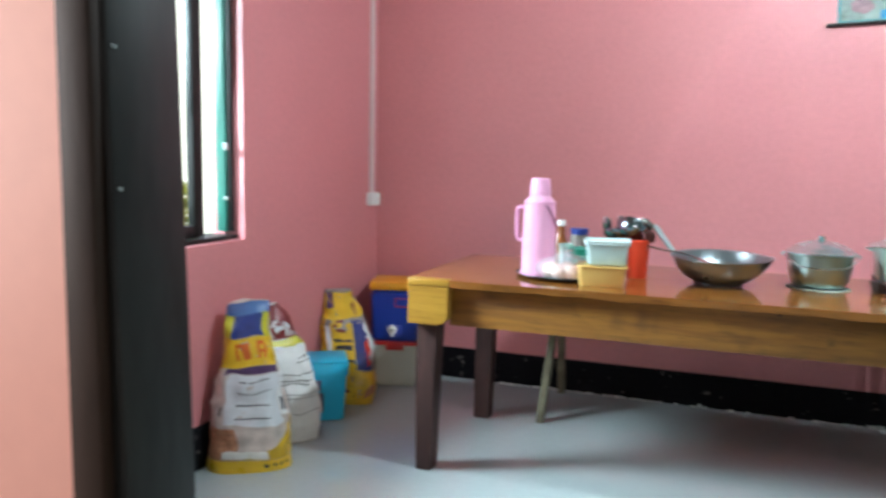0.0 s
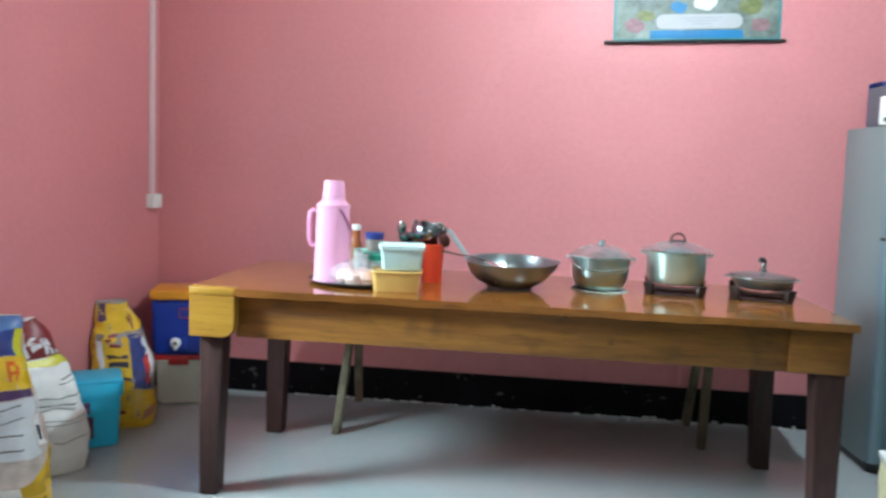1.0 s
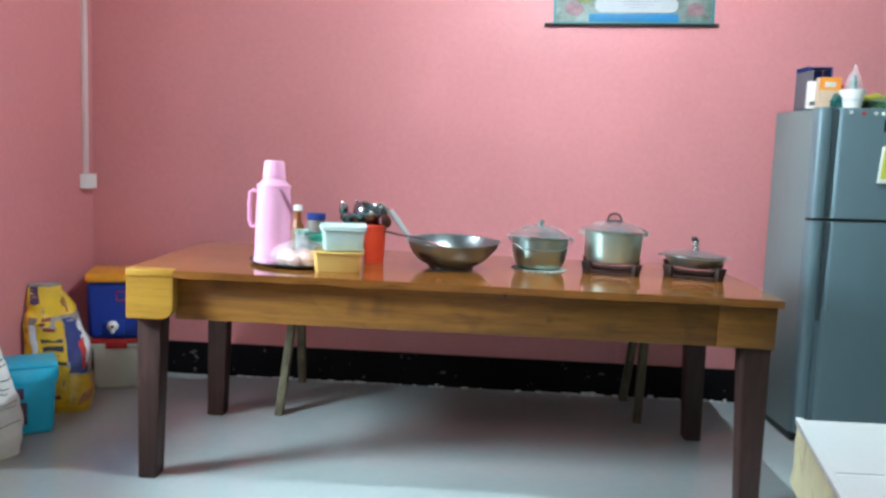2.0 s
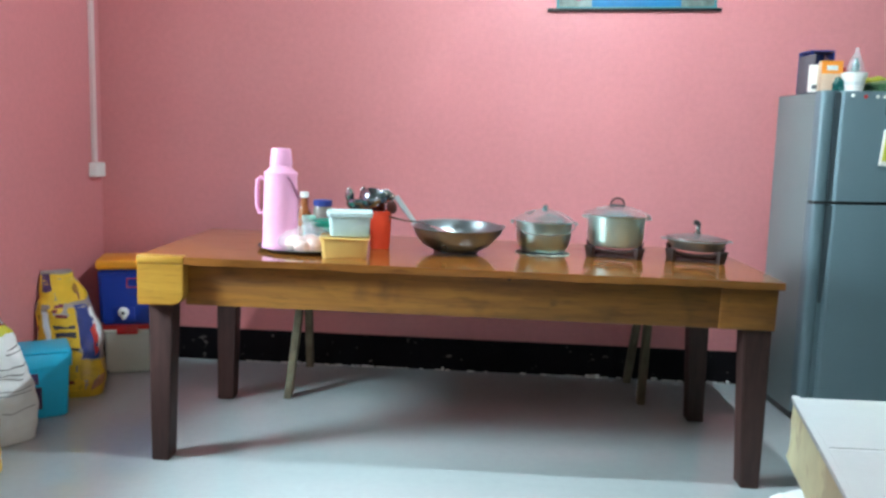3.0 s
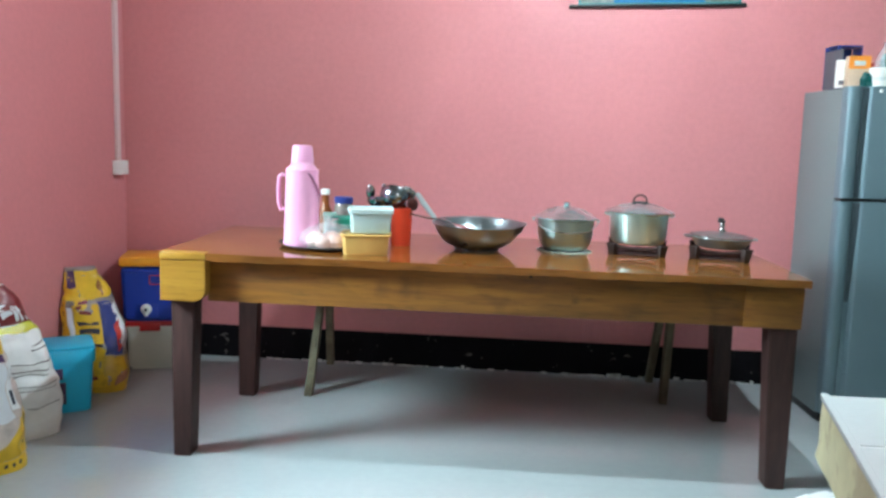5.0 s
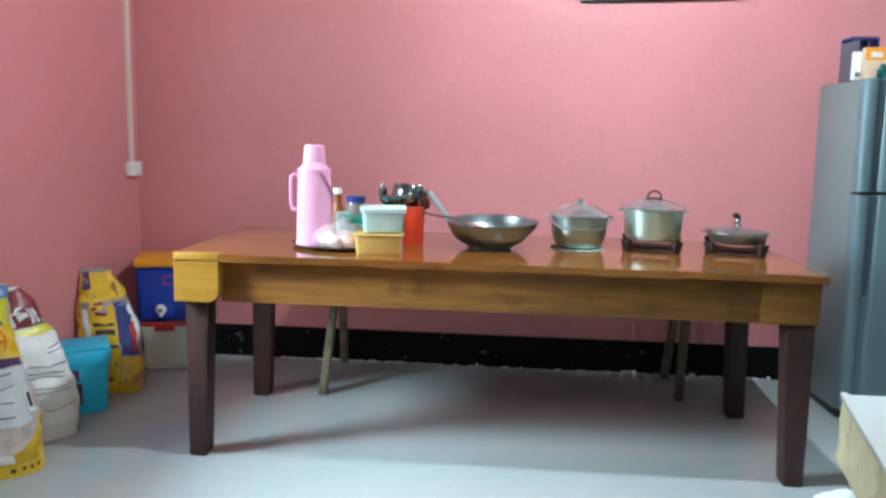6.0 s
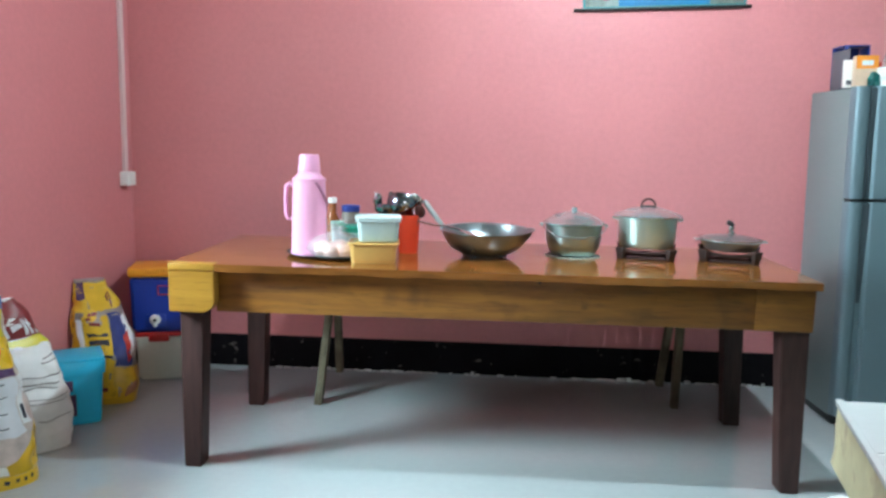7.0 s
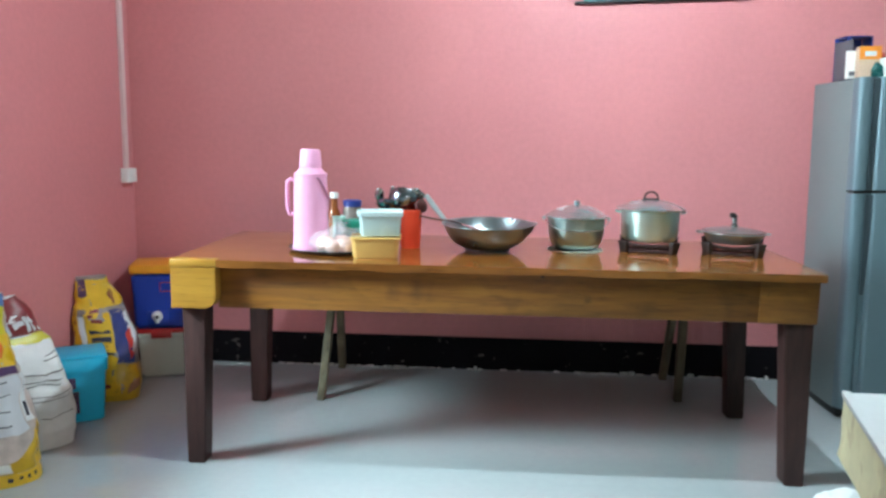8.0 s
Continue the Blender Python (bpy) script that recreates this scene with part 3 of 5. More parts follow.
# ---- slatted bench behind the table ----
def bench():
    t = thing("slatted_bench", "weathered wooden bench with a slatted seat against the wall", "bench", pose(0.93, -0.24, 0))
    step, n = 0.0545, 39
    for i in range(n):
        x = i * step
        part("slat", box(B(), x, x + step - 0.011, -0.20, 0.20, 0.44, 0.449), RAWWOOD_Y, t)
    L = n * step
    for y in (-0.16, -0.10):
        part("rail", box(B(), 0.02, L - 0.03, y - 0.012, y + 0.012, 0.40, 0.4395, 0.003), RAWWOOD_X, t)
    for x in (0.165, L - 0.335):
        # the far pair of legs is set closer to the wall to fit the camera's view
        for y, s in ((-0.30, -1), (0.19, 1)) if x < 1 else ((-0.15, -0.3), (0.17, 0.6)):
            bm = box(B(), x - 0.017, x + 0.017, -0.022, 0.022, 0, 0.4395, 0.003)
            for v in bm.verts:
                v.co.y += y - s * 0.17 * (v.co.z / 0.44)
                v.co.x += 0.02 * (v.co.z / 0.44)
            part("leg", bm, RAWWOOD, t)
    return t


bench()

# ---- refrigerator ----
def refrigerator():
    t = thing("refrigerator", "silver-grey two-door refrigerator standing near the wall", "refrigerator", pose(3.355, -0.575, 0, 0, -1.2, 2))
    W, D, H, S = 0.58, 0.43, 1.452, 0.985
    part("body", box(B(), 0.004, W - 0.004, 0.062, D, 0.035, H - 0.004, 0.008), FRIDGE_SIDE, t, "grey enamelled cabinet")
    part("plinth", box(B(), 0.012, W - 0.012, 0.045, D - 0.02, 0.004, 0.045, 0.004), BLACK, t)
    for x in (0.05, W - 0.05):
        part("foot", lathe(B(), [(0, 0), (0.02, 0), (0.02, 0.01), (0, 0.01)], (x, 0.09), 12), BLACK, t)

    def door(z0, z1, tall):
        # door face: a bright rounded edge, a dark grip channel, then the flat panel
        prof = [(0.002, 0.06), (0.002, 0.018), (0.010, 0.006), (0.025, 0.0), (0.048, 0.002), (0.060, 0.012), (0.066, 0.022), (0.086, 0.022), (0.094, 0.008), (0.104, 0.004), (W * 0.5, -0.004), (W - 0.04, 0.002), (W - 0.012, 0.010), (W - 0.002, 0.022), (W - 0.002, 0.06)]
        bm = B()
        lo = [bm.verts.new((x, y, z0)) for x, y in prof]
        hi = [bm.verts.new((x, y, z1)) for x, y in prof]
        for i in range(len(prof) - 1):
            bm.faces.new((lo[i], lo[i + 1], hi[i + 1], hi[i]))
        bm.faces.new(lo)
        bm.faces.new(hi[::-1])
        bm.faces.new((lo[0], hi[0], hi[-1], lo[-1]))
        d = part("door", bm, FRIDGE, t, "smooth silver door", smooth=50)
        g0, g1 = (z0 + 0.004, z1 - 0.006) if not tall else (0.55, z1 - 0.004)
        bm = B()
        top = 0.012 if tall else 0.006
        pts = [(0.060, g0), (0.078, g0), (0.090 if not tall else 0.098, g1), (0.062 if not tall else 0.050, g1)]
        f = bm.faces.new([bm.verts.new((x, 0.012, z)) for x, z in pts])
        ext = bmesh.ops.extrude_face_region(bm, geom=[f])
        for v in ext["geom"]:
            if isinstance(v, bmesh.types.BMVert):
                v.co.y = 0.024
        bmesh.ops.bevel(bm, geom=list(bm.edges), offset=0.002, segments=2, affect="EDGES")
        part("handle", bm, DARKGREY, d, "dark grip set into the door edge")
        return d

    low = door(0.05, S - 0.007, True)
    up = door(S + 0.007, H, False)
    part("gasket", box(B(), 0.012, W - 0.012, 0.02, 0.061, S - 0.006, S + 0.006), BLACK, t)
    part("badge", box(B(), 0.268, 0.328, -0.009, -0.002, 1.355, 1.408, 0.003), BLACK, up, "small dark badge")
    return t


refrigerator()
FR = pose(3.355, -0.575, 0, 0, -1.2, 2)
for i, (x, z, c) in enumerate(((0.127, 1.44, "WHITE"), (0.18, 1.436, "RED"), (0.23, 1.437, "WHITE"), (0.26, 1.437, "WHITE"))):
    g = thing("fridge_magnet", "small round magnet stuck on the refrigerator door", "magnet", FR @ pose(x, -0.004, z - 0.007, 90, 0, 0), "magnets on the refrigerator")
    part("disc", lathe(B(), [(0, 0), (0.008, 0), (0.008, 0.003), (0.005, 0.006), (0, 0.0065)], segments=14), RED if c == "RED" else WHITE, g)
g = thing("note_pad", "yellow-green paper pad hanging on the refrigerator door", "note pad", FR @ pose(0.255, -0.014, 1.145, 0, 4, 0))
part("sheet", box(B(), 0.0, 0.14, -0.003, 0.004, 0, 0.15, 0.001), WHITE, g, "white lower sheets")
part("cover", box(B(), 0.008, 0.148, -0.007, -0.0035, 0.02, 0.158, 0.001), LIME, g, "yellow-green cover sheet")
part("clip", box(B(), 0.02, 0.12, -0.012, -0.0075, 0.118, 0.126, 0.001), BLACK, g)

# ---- things on the table ----
Z = TZ + 0.0005


def thermos():
    t = thing("thermos_flask", "tall pink plastic thermos flask on a black tray", "thermos", pose(1.181, -1.052, Z + 0.005, 0, 0, 0))
    prof = [(0, 0), (0.062, 0), (0.066, 0.006), (0.066, 0.03), (0.064, 0.10), (0.062, 0.20), (0.059, 0.265), (0.058, 0.274), (0.053, 0.281), (0.052, 0.289), (0.041, 0.301), (0.038, 0.307), (0, 0.307)]
    part("body", lathe(B(), prof), PINK, t)
    part("cup_lid", lathe(B(), [(0.041, 0.308), (0.041, 0.314), (0.037, 0.358), (0.035, 0.368), (0.031, 0.371), (0, 0.371)]), PINK, t, "pale pink screw cup")
    part("collar", lathe(B(), [(0.0535, 0.270), (0.061, 0.271), (0.061, 0.284), (0.0535, 0.286)]), PINK, t)
    h = [(-0.056, -0.01, 0.256), (-0.072, -0.01, 0.262), (-0.084, -0.01, 0.252), (-0.087, -0.01, 0.21), (-0.085, -0.01, 0.155), (-0.077, -0.01, 0.132), (-0.060, -0.01, 0.134)]
    part("handle", tube(B(), h, 0.0075, 10, 1.0, (0, 1, 0)), PINK, t, "flat pink side handle")
    part("carry_strap", tube(B(), [(0.028, -0.046, 0.278), (0.047, -0.043, 0.255), (0.062, -0.028, 0.220), (0.070, -0.012, 0.190)], 0.0045, 8), PINK_DARK, t, "folded carrying strap")
    part("foot_ring", lathe(B(), [(0.0662, 0.002), (0.0685, 0.004), (0.0685, 0.016), (0.0662, 0.018)]), PINK, t)


thermos()
t = thing("serving_tray", "round black lacquered tray on the table", "tray", pose(1.275, -1.0, Z))
part("dish", lathe(B(), [(0, 0), (0.165, 0), (0.185, 0.010), (0.188, 0.014), (0.184, 0.014), (0.162, 0.004), (0, 0.004)], segments=48), BLACK, t)


def food_bag():
    rnd = random.Random(7)
    t = thing("food_bag", "clear plastic bag of buns with a knotted neck", "food bag", pose(1.29, -1.085, Z + 0.006) @ Matrix.Diagonal((1.12, 1.0, 1.12, 1)))
    for x, y, r in ((-0.045, 0.0, 0.036), (0.03, -0.015, 0.036), (0.0, 0.05, 0.034), (-0.01, -0.03, 0.03)):
        bm = lathe(B(), [(0, 0), (r * 0.8, 0.004), (r, r * 0.55), (r * 0.8, r * 1.1), (r * 0.4, r * 1.35), (0, r * 1.4)], (x, y), 20)
        for v in bm.verts:
            v.co += 0.004 * noise.noise_vector(v.co * 30)
        part("bun", bm, BUN, t)
    bm = lathe(B(), [(0.03, -0.001), (0.08, 0.002), (0.094, 0.026), (0.086, 0.050), (0.062, 0.066), (0.034, 0.074), (0.014, 0.084), (0.024, 0.094), (0.034, 0.098)], segments=48)
    for v in bm.verts:
        k = v.co.copy()
        v.co += 0.012 * noise.noise_vector(k * 22) + 0.006 * noise.noise_vector(k * 55)
        v.co.z = max(v.co.z, 0.0005)
    part("film", bm, FILM, t, "crumpled clear plastic film")


food_bag()


def tub(name, label, x, y, z, w, d, h, material, lid, rz, lidname):
    t = thing(name, label, "food container", pose(x, y, z, 0, 0, rz))

    def shell(w, d, z0, z1, taper, thick=0.0015):
        bm = B()
        rings = []
        for zz, g in ((z0, -taper), (z0 + 0.004, -taper + 0.002), (z1, 0), (z1, -thick), (z0 + 0.003, -taper - thick)):
            ring = []
            r = 0.016
            for cx, cy, a0 in ((1, 1, 0), (-1, 1, 90), (-1, -1, 180), (1, -1, 270)):
                for k in range(5):
                    a = radians(a0 + k * 22.5)
                    ring.append(bm.verts.new((cx * (w / 2 + g - r) + r * math.cos(a), cy * (d / 2 + g - r) + r * math.sin(a), zz)))
            rings.append(ring)
        for a, b in zip(rings, rings[1:]):
            for i in range(len(a)):
                j = (i + 1) % len(a)
                bm.faces.new((a[i], a[j], b[j], b[i]))
        bm.faces.new(rings[0][::-1])
        bm.faces.new(rings[-1])
        return bm

    part("bowl", shell(w, d, 0, h, 0.008), material, t)
    part("rim", shell(w + 0.008, d + 0.008, h - 0.006, h + 0.0035, 0.0), material, t)
    if lid:
        part("lid", shell(w + 0.011, d + 0.011, h + 0.004, h + 0.013, 0.0), lid, t, lidname)
    return t


tub("plastic_tub", "yellow square plastic food tub on the table edge", 1.438, -1.145, Z, 0.168, 0.125, 0.072, YELLOW, None, 7, "")
t = tub("plastic_tub", "clear square plastic tub stacked on the yellow one", 1.452, -1.135, Z + 0.0765, 0.150, 0.110, 0.075, CLEAR, CLEARLID, 9, "cloudy snap-on lid")
t = thing("lidded_bowl", "small green-lidded bowl behind the tubs", "bowl", pose(1.332, -0.97, Z))
part("bowl", lathe(B(), [(0, 0), (0.035, 0), (0.050, 0.04), (0.053, 0.085), (0.050, 0.085), (0, 0.08)]), MINT, t)
part("lid", lathe(B(), [(0.054, 0.0855), (0.055, 0.104), (0.048, 0.110), (0, 0.112)]), GREENLID, t, "bright green lid")
t = thing("mint_cup", "pale mint plastic cup behind the flask", "cup", pose(1.262, -0.93, Z))
part("cup", lathe(B(), [(0, 0), (0.021, 0), (0.026, 0.118), (0.023, 0.118), (0.019, 0.01), (0, 0.01)]), MINT, t)
t = thing("sauce_bottle", "brown sauce bottle with a white cap", "bottle", pose(1.215, -0.80, Z))
part("glass", lathe(B(), [(0, 0), (0.03, 0), (0.032, 0.01), (0.032, 0.10), (0.016, 0.135), (0.014, 0.178), (0, 0.178)]), BROWNGLASS, t)
part("cap", lathe(B(), [(0.017, 0.1785), (0.018, 0.183), (0.017, 0.20), (0, 0.2015)]), WHITE, t, "white screw cap")
t = thing("glass_jar", "small glass jar with a dark blue lid", "jar", pose(1.288, -0.79, Z) @ Matrix.Diagonal((1, 1, 1.12, 1)))
part("glass", lathe(B(), [(0, 0), (0.036, 0), (0.038, 0.01), (0.038, 0.115), (0.033, 0.13), (0, 0.13)]), JARGLASS, t)
part("lid", lathe(B(), [(0.0375, 0.1305), (0.038, 0.135), (0.038, 0.15), (0.035, 0.152), (0, 0.152)]), NAVY, t, "dark blue screw lid")


def utensils():
    t = thing("utensil_cup", "red translucent plastic cup holding kitchen utensils", "utensil holder", pose(1.537, -0.91, Z))
    part("cup", lathe(B(), [(0, 0), (0.036, 0), (0.038, 0.004), (0.044, 0.145), (0.0425, 0.145), (0.036, 0.008), (0, 0.008)]), REDCLEAR, t)
    part("rim", lathe(B(), [(0.0443, 0.138), (0.0465, 0.140), (0.0465, 0.147), (0.0443, 0.149)]), REDCLEAR, t)

    def ladle(name, foot, head, r, material, tilt, label, depth=0.6, long=1.0):
        u = thing(name, label, "utensil", pose(1.537, -0.91, Z), "utensils in the red cup")
        a, b = Vector(foot), Vector(head)
        part("handle", tube(B(), [a, a.lerp(b, 0.5) + Vector((0, 0, 0.006)), b], 0.0045, 8, 0.5), material, u)
        bm = lathe(B(), [(0, -r * depth), (r * 0.55, -r * depth * 0.85), (r * 0.88, -r * depth * 0.4), (r, 0), (r * 0.96, 0.001), (r * 0.82, -r * depth * 0.36), (r * 0.5, -r * depth * 0.78), (0, -r * depth * 0.92)], segments=24)
        ob = part("bowl", bm, material, u)
        ob.matrix_basis = Matrix.Translation(b) @ pose(0, 0, 0, *tilt) @ Matrix.Diagonal((1, long, 1, 1))

    ladle("soup_ladle", (0.01, 0.0, 0.02), (-0.03, -0.01, 0.195), 0.058, DARKSTEEL, (-62, -10, -20), "large steel ladle resting bowl up in the cup", 0.75, 0.82)
    ladle("serving_spoon", (-0.02, 0.01, 0.02), (-0.125, 0.02, 0.20), 0.019, STEEL, (-70, 8, -10), "steel serving spoon leaning outward", 0.5, 1.7)
    ladle("rice_spoon", (0.0, -0.01, 0.02), (-0.075, 0.03, 0.215), 0.011, STEEL, (-75, 5, 0), "small steel spoon standing in the cup", 0.5, 2.0)
    ladle("rice_paddle", (0.02, 0.01, 0.02), (0.03, 0.02, 0.195), 0.02, STEEL, (-70, 35, 10), "steel spoon with a round head", 0.4, 1.3)
    ladle("dark_ladle", (-0.02, -0.02, 0.02), (-0.085, 0.0, 0.165), 0.050, DARKSTEEL, (-35, 4, 0), "steel ladle standing in the cup", 0.45, 0.9)
    ladle("skimmer", (-0.01, 0.015, 0.02), (-0.045, 0.03, 0.158), 0.062, DARKSTEEL, (-30, 8, 0), "flat steel skimmer lying across the cup", 0.35, 0.9)
    ladle("steel_scoop", (0.015, 0.02, 0.02), (0.012, 0.025, 0.205), 0.027, STEEL, (-60, 15, 20), "shiny steel scoop standing in the cup", 0.6, 1.1)
    ladle("wooden_spoon", (0.02, -0.02, 0.02), (0.045, -0.02, 0.165), 0.02, MAROON, (-70, -20, 10), "dark red wooden spoon", 0.5, 1.5)


utensils()


def wok():
    t = thing("wok", "dark steel wok with a raised flat handle", "wok", pose(1.835, -0.925, Z + 0.003, 2.2, 0, 0))
    prof = [(0, 0.008), (0.078, 0.008), (0.080, 0.0), (0.086, 0.0), (0.088, 0.009), (0.108, 0.017), (0.130, 0.031), (0.148, 0.052), (0.160, 0.075), (0.167, 0.094), (0.175, 0.0985), (0.1755, 0.101), (0.166, 0.098), (0.157, 0.077), (0.145, 0.055), (0.127, 0.036), (0.105, 0.023), (0.06, 0.015), (0, 0.013)]
    bm = lathe(B(), prof, segments=56)
    for v in bm.verts:
        if v.co.x > 0.15 and abs(v.co.y) < 0.05:
            v.co.x += 0.012
            v.co.z += 0.003
    part("bowl", bm, WOKSTEEL, t)
    h = [(-0.160, 0.03, 0.098), (-0.185, 0.04, 0.125), (-0.215, 0.055, 0.16), (-0.243, 0.068, 0.196)]
    part("handle", tube(B(), h, [0.012, 0.015, 0.017, 0.015], 10, 0.5), HANDLEGREY, t, "flat grey handle")
    g = thing("cooking_spatula", "thin steel spatula lying across the wok", "utensil", pose(1.835, -0.925, Z))
    part("shaft", tube(B(), [(-0.27, 0.0, 0.128), (-0.20, -0.015, 0.116), (-0.14, -0.03, 0.112), (-0.09, -0.045, 0.10)], 0.0035, 8), STEEL, g)
    part("blade", tube(B(), [(-0.095, -0.045, 0.102), (-0.06, -0.055, 0.092), (-0.02, -0.065, 0.078), (0.01, -0.07, 0.066)], [0.012, 0.03, 0.036, 0.03], 12, 0.06), STEEL, g)


wok()


def pot_one():
    t = thing("cooking_pot", "round aluminium pot with a domed lid on a lace mat", "pot", pose(2.178, -0.855, Z + 0.004))
    part("body", lathe(B(), [(0, 0), (0.072, 0), (0.085, 0.006), (0.098, 0.03), (0.106, 0.060), (0.108, 0.095), (0.109, 0.118), (0.117, 0.122), (0.117, 0.125), (0.107, 0.124), (0.105, 0.09), (0.08, 0.01), (0, 0.006)], segments=56), ALU, t)
    lid = part("lid", lathe(B(), [(0.119, 0.1255), (0.119, 0.129), (0.110, 0.133), (0.094, 0.145), (0.066, 0.158), (0.033, 0.168), (0, 0.171)], segments=56), ALULID, t)
    part("knob", lathe(B(), [(0.014, 0.1715), (0.014, 0.174), (0.009, 0.176), (0.013, 0.181), (0.011, 0.186), (0, 0.188)], segments=20), ALULID, lid, "small metal knob")
    part("bail_handle", tube(B(), [(-0.122, -0.01, 0.118), (-0.113, -0.055, 0.106), (-0.076, -0.098, 0.083), (0, -0.120, 0.078), (0.076, -0.098, 0.083), (0.113, -0.055, 0.106), (0.122, -0.01, 0.118)], 0.0022, 8), STEEL, t, "thin wire handle hanging down")
    for s in (-1, 1):
        part("ear", box(B(), s * 0.124 - 0.006, s * 0.124 + 0.006, -0.014, 0.014, 0.111, 0.123, 0.003), ALU, t)
    g = thing("lace_mat", "small round crocheted mat with a pale scalloped edge", "mat", pose(2.178, -0.855, Z))
    part("centre", lathe(B(), [(0, 0), (0.088, 0), (0.088, 0.003), (0, 0.0035)], segments=40), DARKMAT, g)
    bm = B()
    for i in range(26):
        a = 2 * math.pi * i / 26
        lathe(bm, [(0, 0), (0.013, 0), (0.013, 0.003), (0.006, 0.0045), (0, 0.0045)], (0.094 * math.cos(a), 0.094 * math.sin(a)), 8)
    part("scalloped_edge", bm, LACE, g, "pale crocheted edge")


pot_one()


def trivet(x, y, rz, r, h, flare):
    t = thing("pot_stand", "dark brown wooden pot stand with angled corner feet", "trivet", pose(x, y, Z, 0, 0, rz), "pot stands on the table")
    for s in range(4):
        a = radians(90 * s)
        n, u = Vector((math.cos(a), math.sin(a), 0)), Vector((-math.sin(a), math.cos(a), 0))
        bm = B()
        mid = n * (r * 0.80)
        pts = [mid - u * r * 0.78 + Vector((0, 0, h * 0.8)), mid - u * r * 0.4 + Vector((0, 0, h * 0.62)), mid + Vector((0, 0, h * 0.55)), mid + u * r * 0.4 + Vector((0, 0, h * 0.62)), mid + u * r * 0.78 + Vector((0, 0, h * 0.8))]
        tube(bm, pts, 0.006, 8, 1.2)
        part("top_bar", bm, STAND, t)
        bm = tube(B(), [mid * 1.0 - u * r * 0.78 + Vector((0, 0, 0.006)), mid * 0.96 + Vector((0, 0, 0.006)), mid * 1.0 + u * r * 0.78 + Vector((0, 0, 0.006))], 0.0058, 8)
        part("base_bar", bm, STAND, t)
        c = (n + u) * (r * 0.80)
        bm = box(B(), -0.014, 0.014, -0.009, 0.009, 0, h, 0.002)
        for v in bm.verts:
            k = 1 + flare * v.co.z / h
            v.co = Matrix.Rotation(a + radians(45 + 90), 3, "Z") @ Vector((v.co.x * k, v.co.y, v.co.z)) + c * (1 + 0.06 * v.co.z / h)
        part("corner_foot", bm, STAND, t)
    return t


trivet(2.464, -0.835, -11, 0.112, 0.046, 0.5)
trivet(2.776, -0.860, -15, 0.112, 0.050, 0.6)


def pot_two():
    t = thing("cooking_pot", "pale aluminium pot with a dark loop lid handle", "pot", pose(2.464, -0.835, Z + 0.040))
    part("body", lathe(B(), [(0, 0), (0.088, 0), (0.10, 0.006), (0.108, 0.03), (0.111, 0.115), (0.117, 0.119), (0.117, 0.122), (0.108, 0.121), (0.104, 0.03), (0, 0.008)], segments=56), ALU2, t)
    lid = part("lid", lathe(B(), [(0.126, 0.1225), (0.130, 0.126), (0.118, 0.131), (0.08, 0.145), (0.04, 0.156), (0, 0.158)], segments=56), ALULID, t)
    part("handle_base", lathe(B(), [(0.032, 0.1555), (0.032, 0.160), (0.028, 0.163), (0, 0.163)], segments=24, squash=0.45), BLACK, lid)
    part("loop_handle", tube(B(), arc((0, 0, 0.162), 0.026, 0, 180, 14), 0.0042, 8, 1.0, (0, 1, 0)), MAROON, lid, "dark loop handle")
    for s in (-1, 1):
        part("side_handle", tube(B(), [(s * 0.112, -0.03, 0.108), (s * 0.128, -0.022, 0.112), (s * 0.132, 0, 0.113), (s * 0.128, 0.022, 0.112), (s * 0.112, 0.03, 0.108)], 0.004, 8), ALU2, t)


pot_two()


def pan():
    t = thing("frying_pan", "shallow steel pan with a glass lid on a pot stand", "pan", pose(2.776, -0.860, Z + 0.041, 0, 1.0, 0) @ Matrix.Diagonal((0.94, 0.94, 1.0, 1)))
    part("body", lathe(B(), [(0, 0), (0.085, 0), (0.098, 0.005), (0.118, 0.033), (0.126, 0.038), (0.126, 0.041), (0.118, 0.039), (0.09, 0.01), (0, 0.007)], segments=56), DARKALU, t)
    lid = part("glass_lid", lathe(B(), [(0.119, 0.042), (0.117, 0.046), (0.09, 0.054), (0.05, 0.060), (0, 0.062)], segments=48), LIDGLASS, t, "low glass lid")
    part("lid_rim", lathe(B(), [(0.1195, 0.0405), (0.1235, 0.0415), (0.1235, 0.0455), (0.1195, 0.0465)], segments=48), STEEL, lid)
    part("knob_stem", lathe(B(), [(0.016, 0.0625), (0.014, 0.068), (0.009, 0.075), (0.011, 0.086), (0.009, 0.094), (0, 0.095)], segments=20), STEEL, lid, "chrome knob stem")
    part("knob", tube(B(), [(0.006, 0, 0.094), (-0.004, 0, 0.104), (-0.018, 0, 0.106)], [0.009, 0.011, 0.009], 12), BLACK, lid, "dark tilted knob")
    for s in (-1, 1):
        part("side_handle", box(B(), s * 0.134 - 0.01, s * 0.134 + 0.01, -0.022, 0.022, 0.034, 0.041, 0.003), DARKALU, t)


pan()

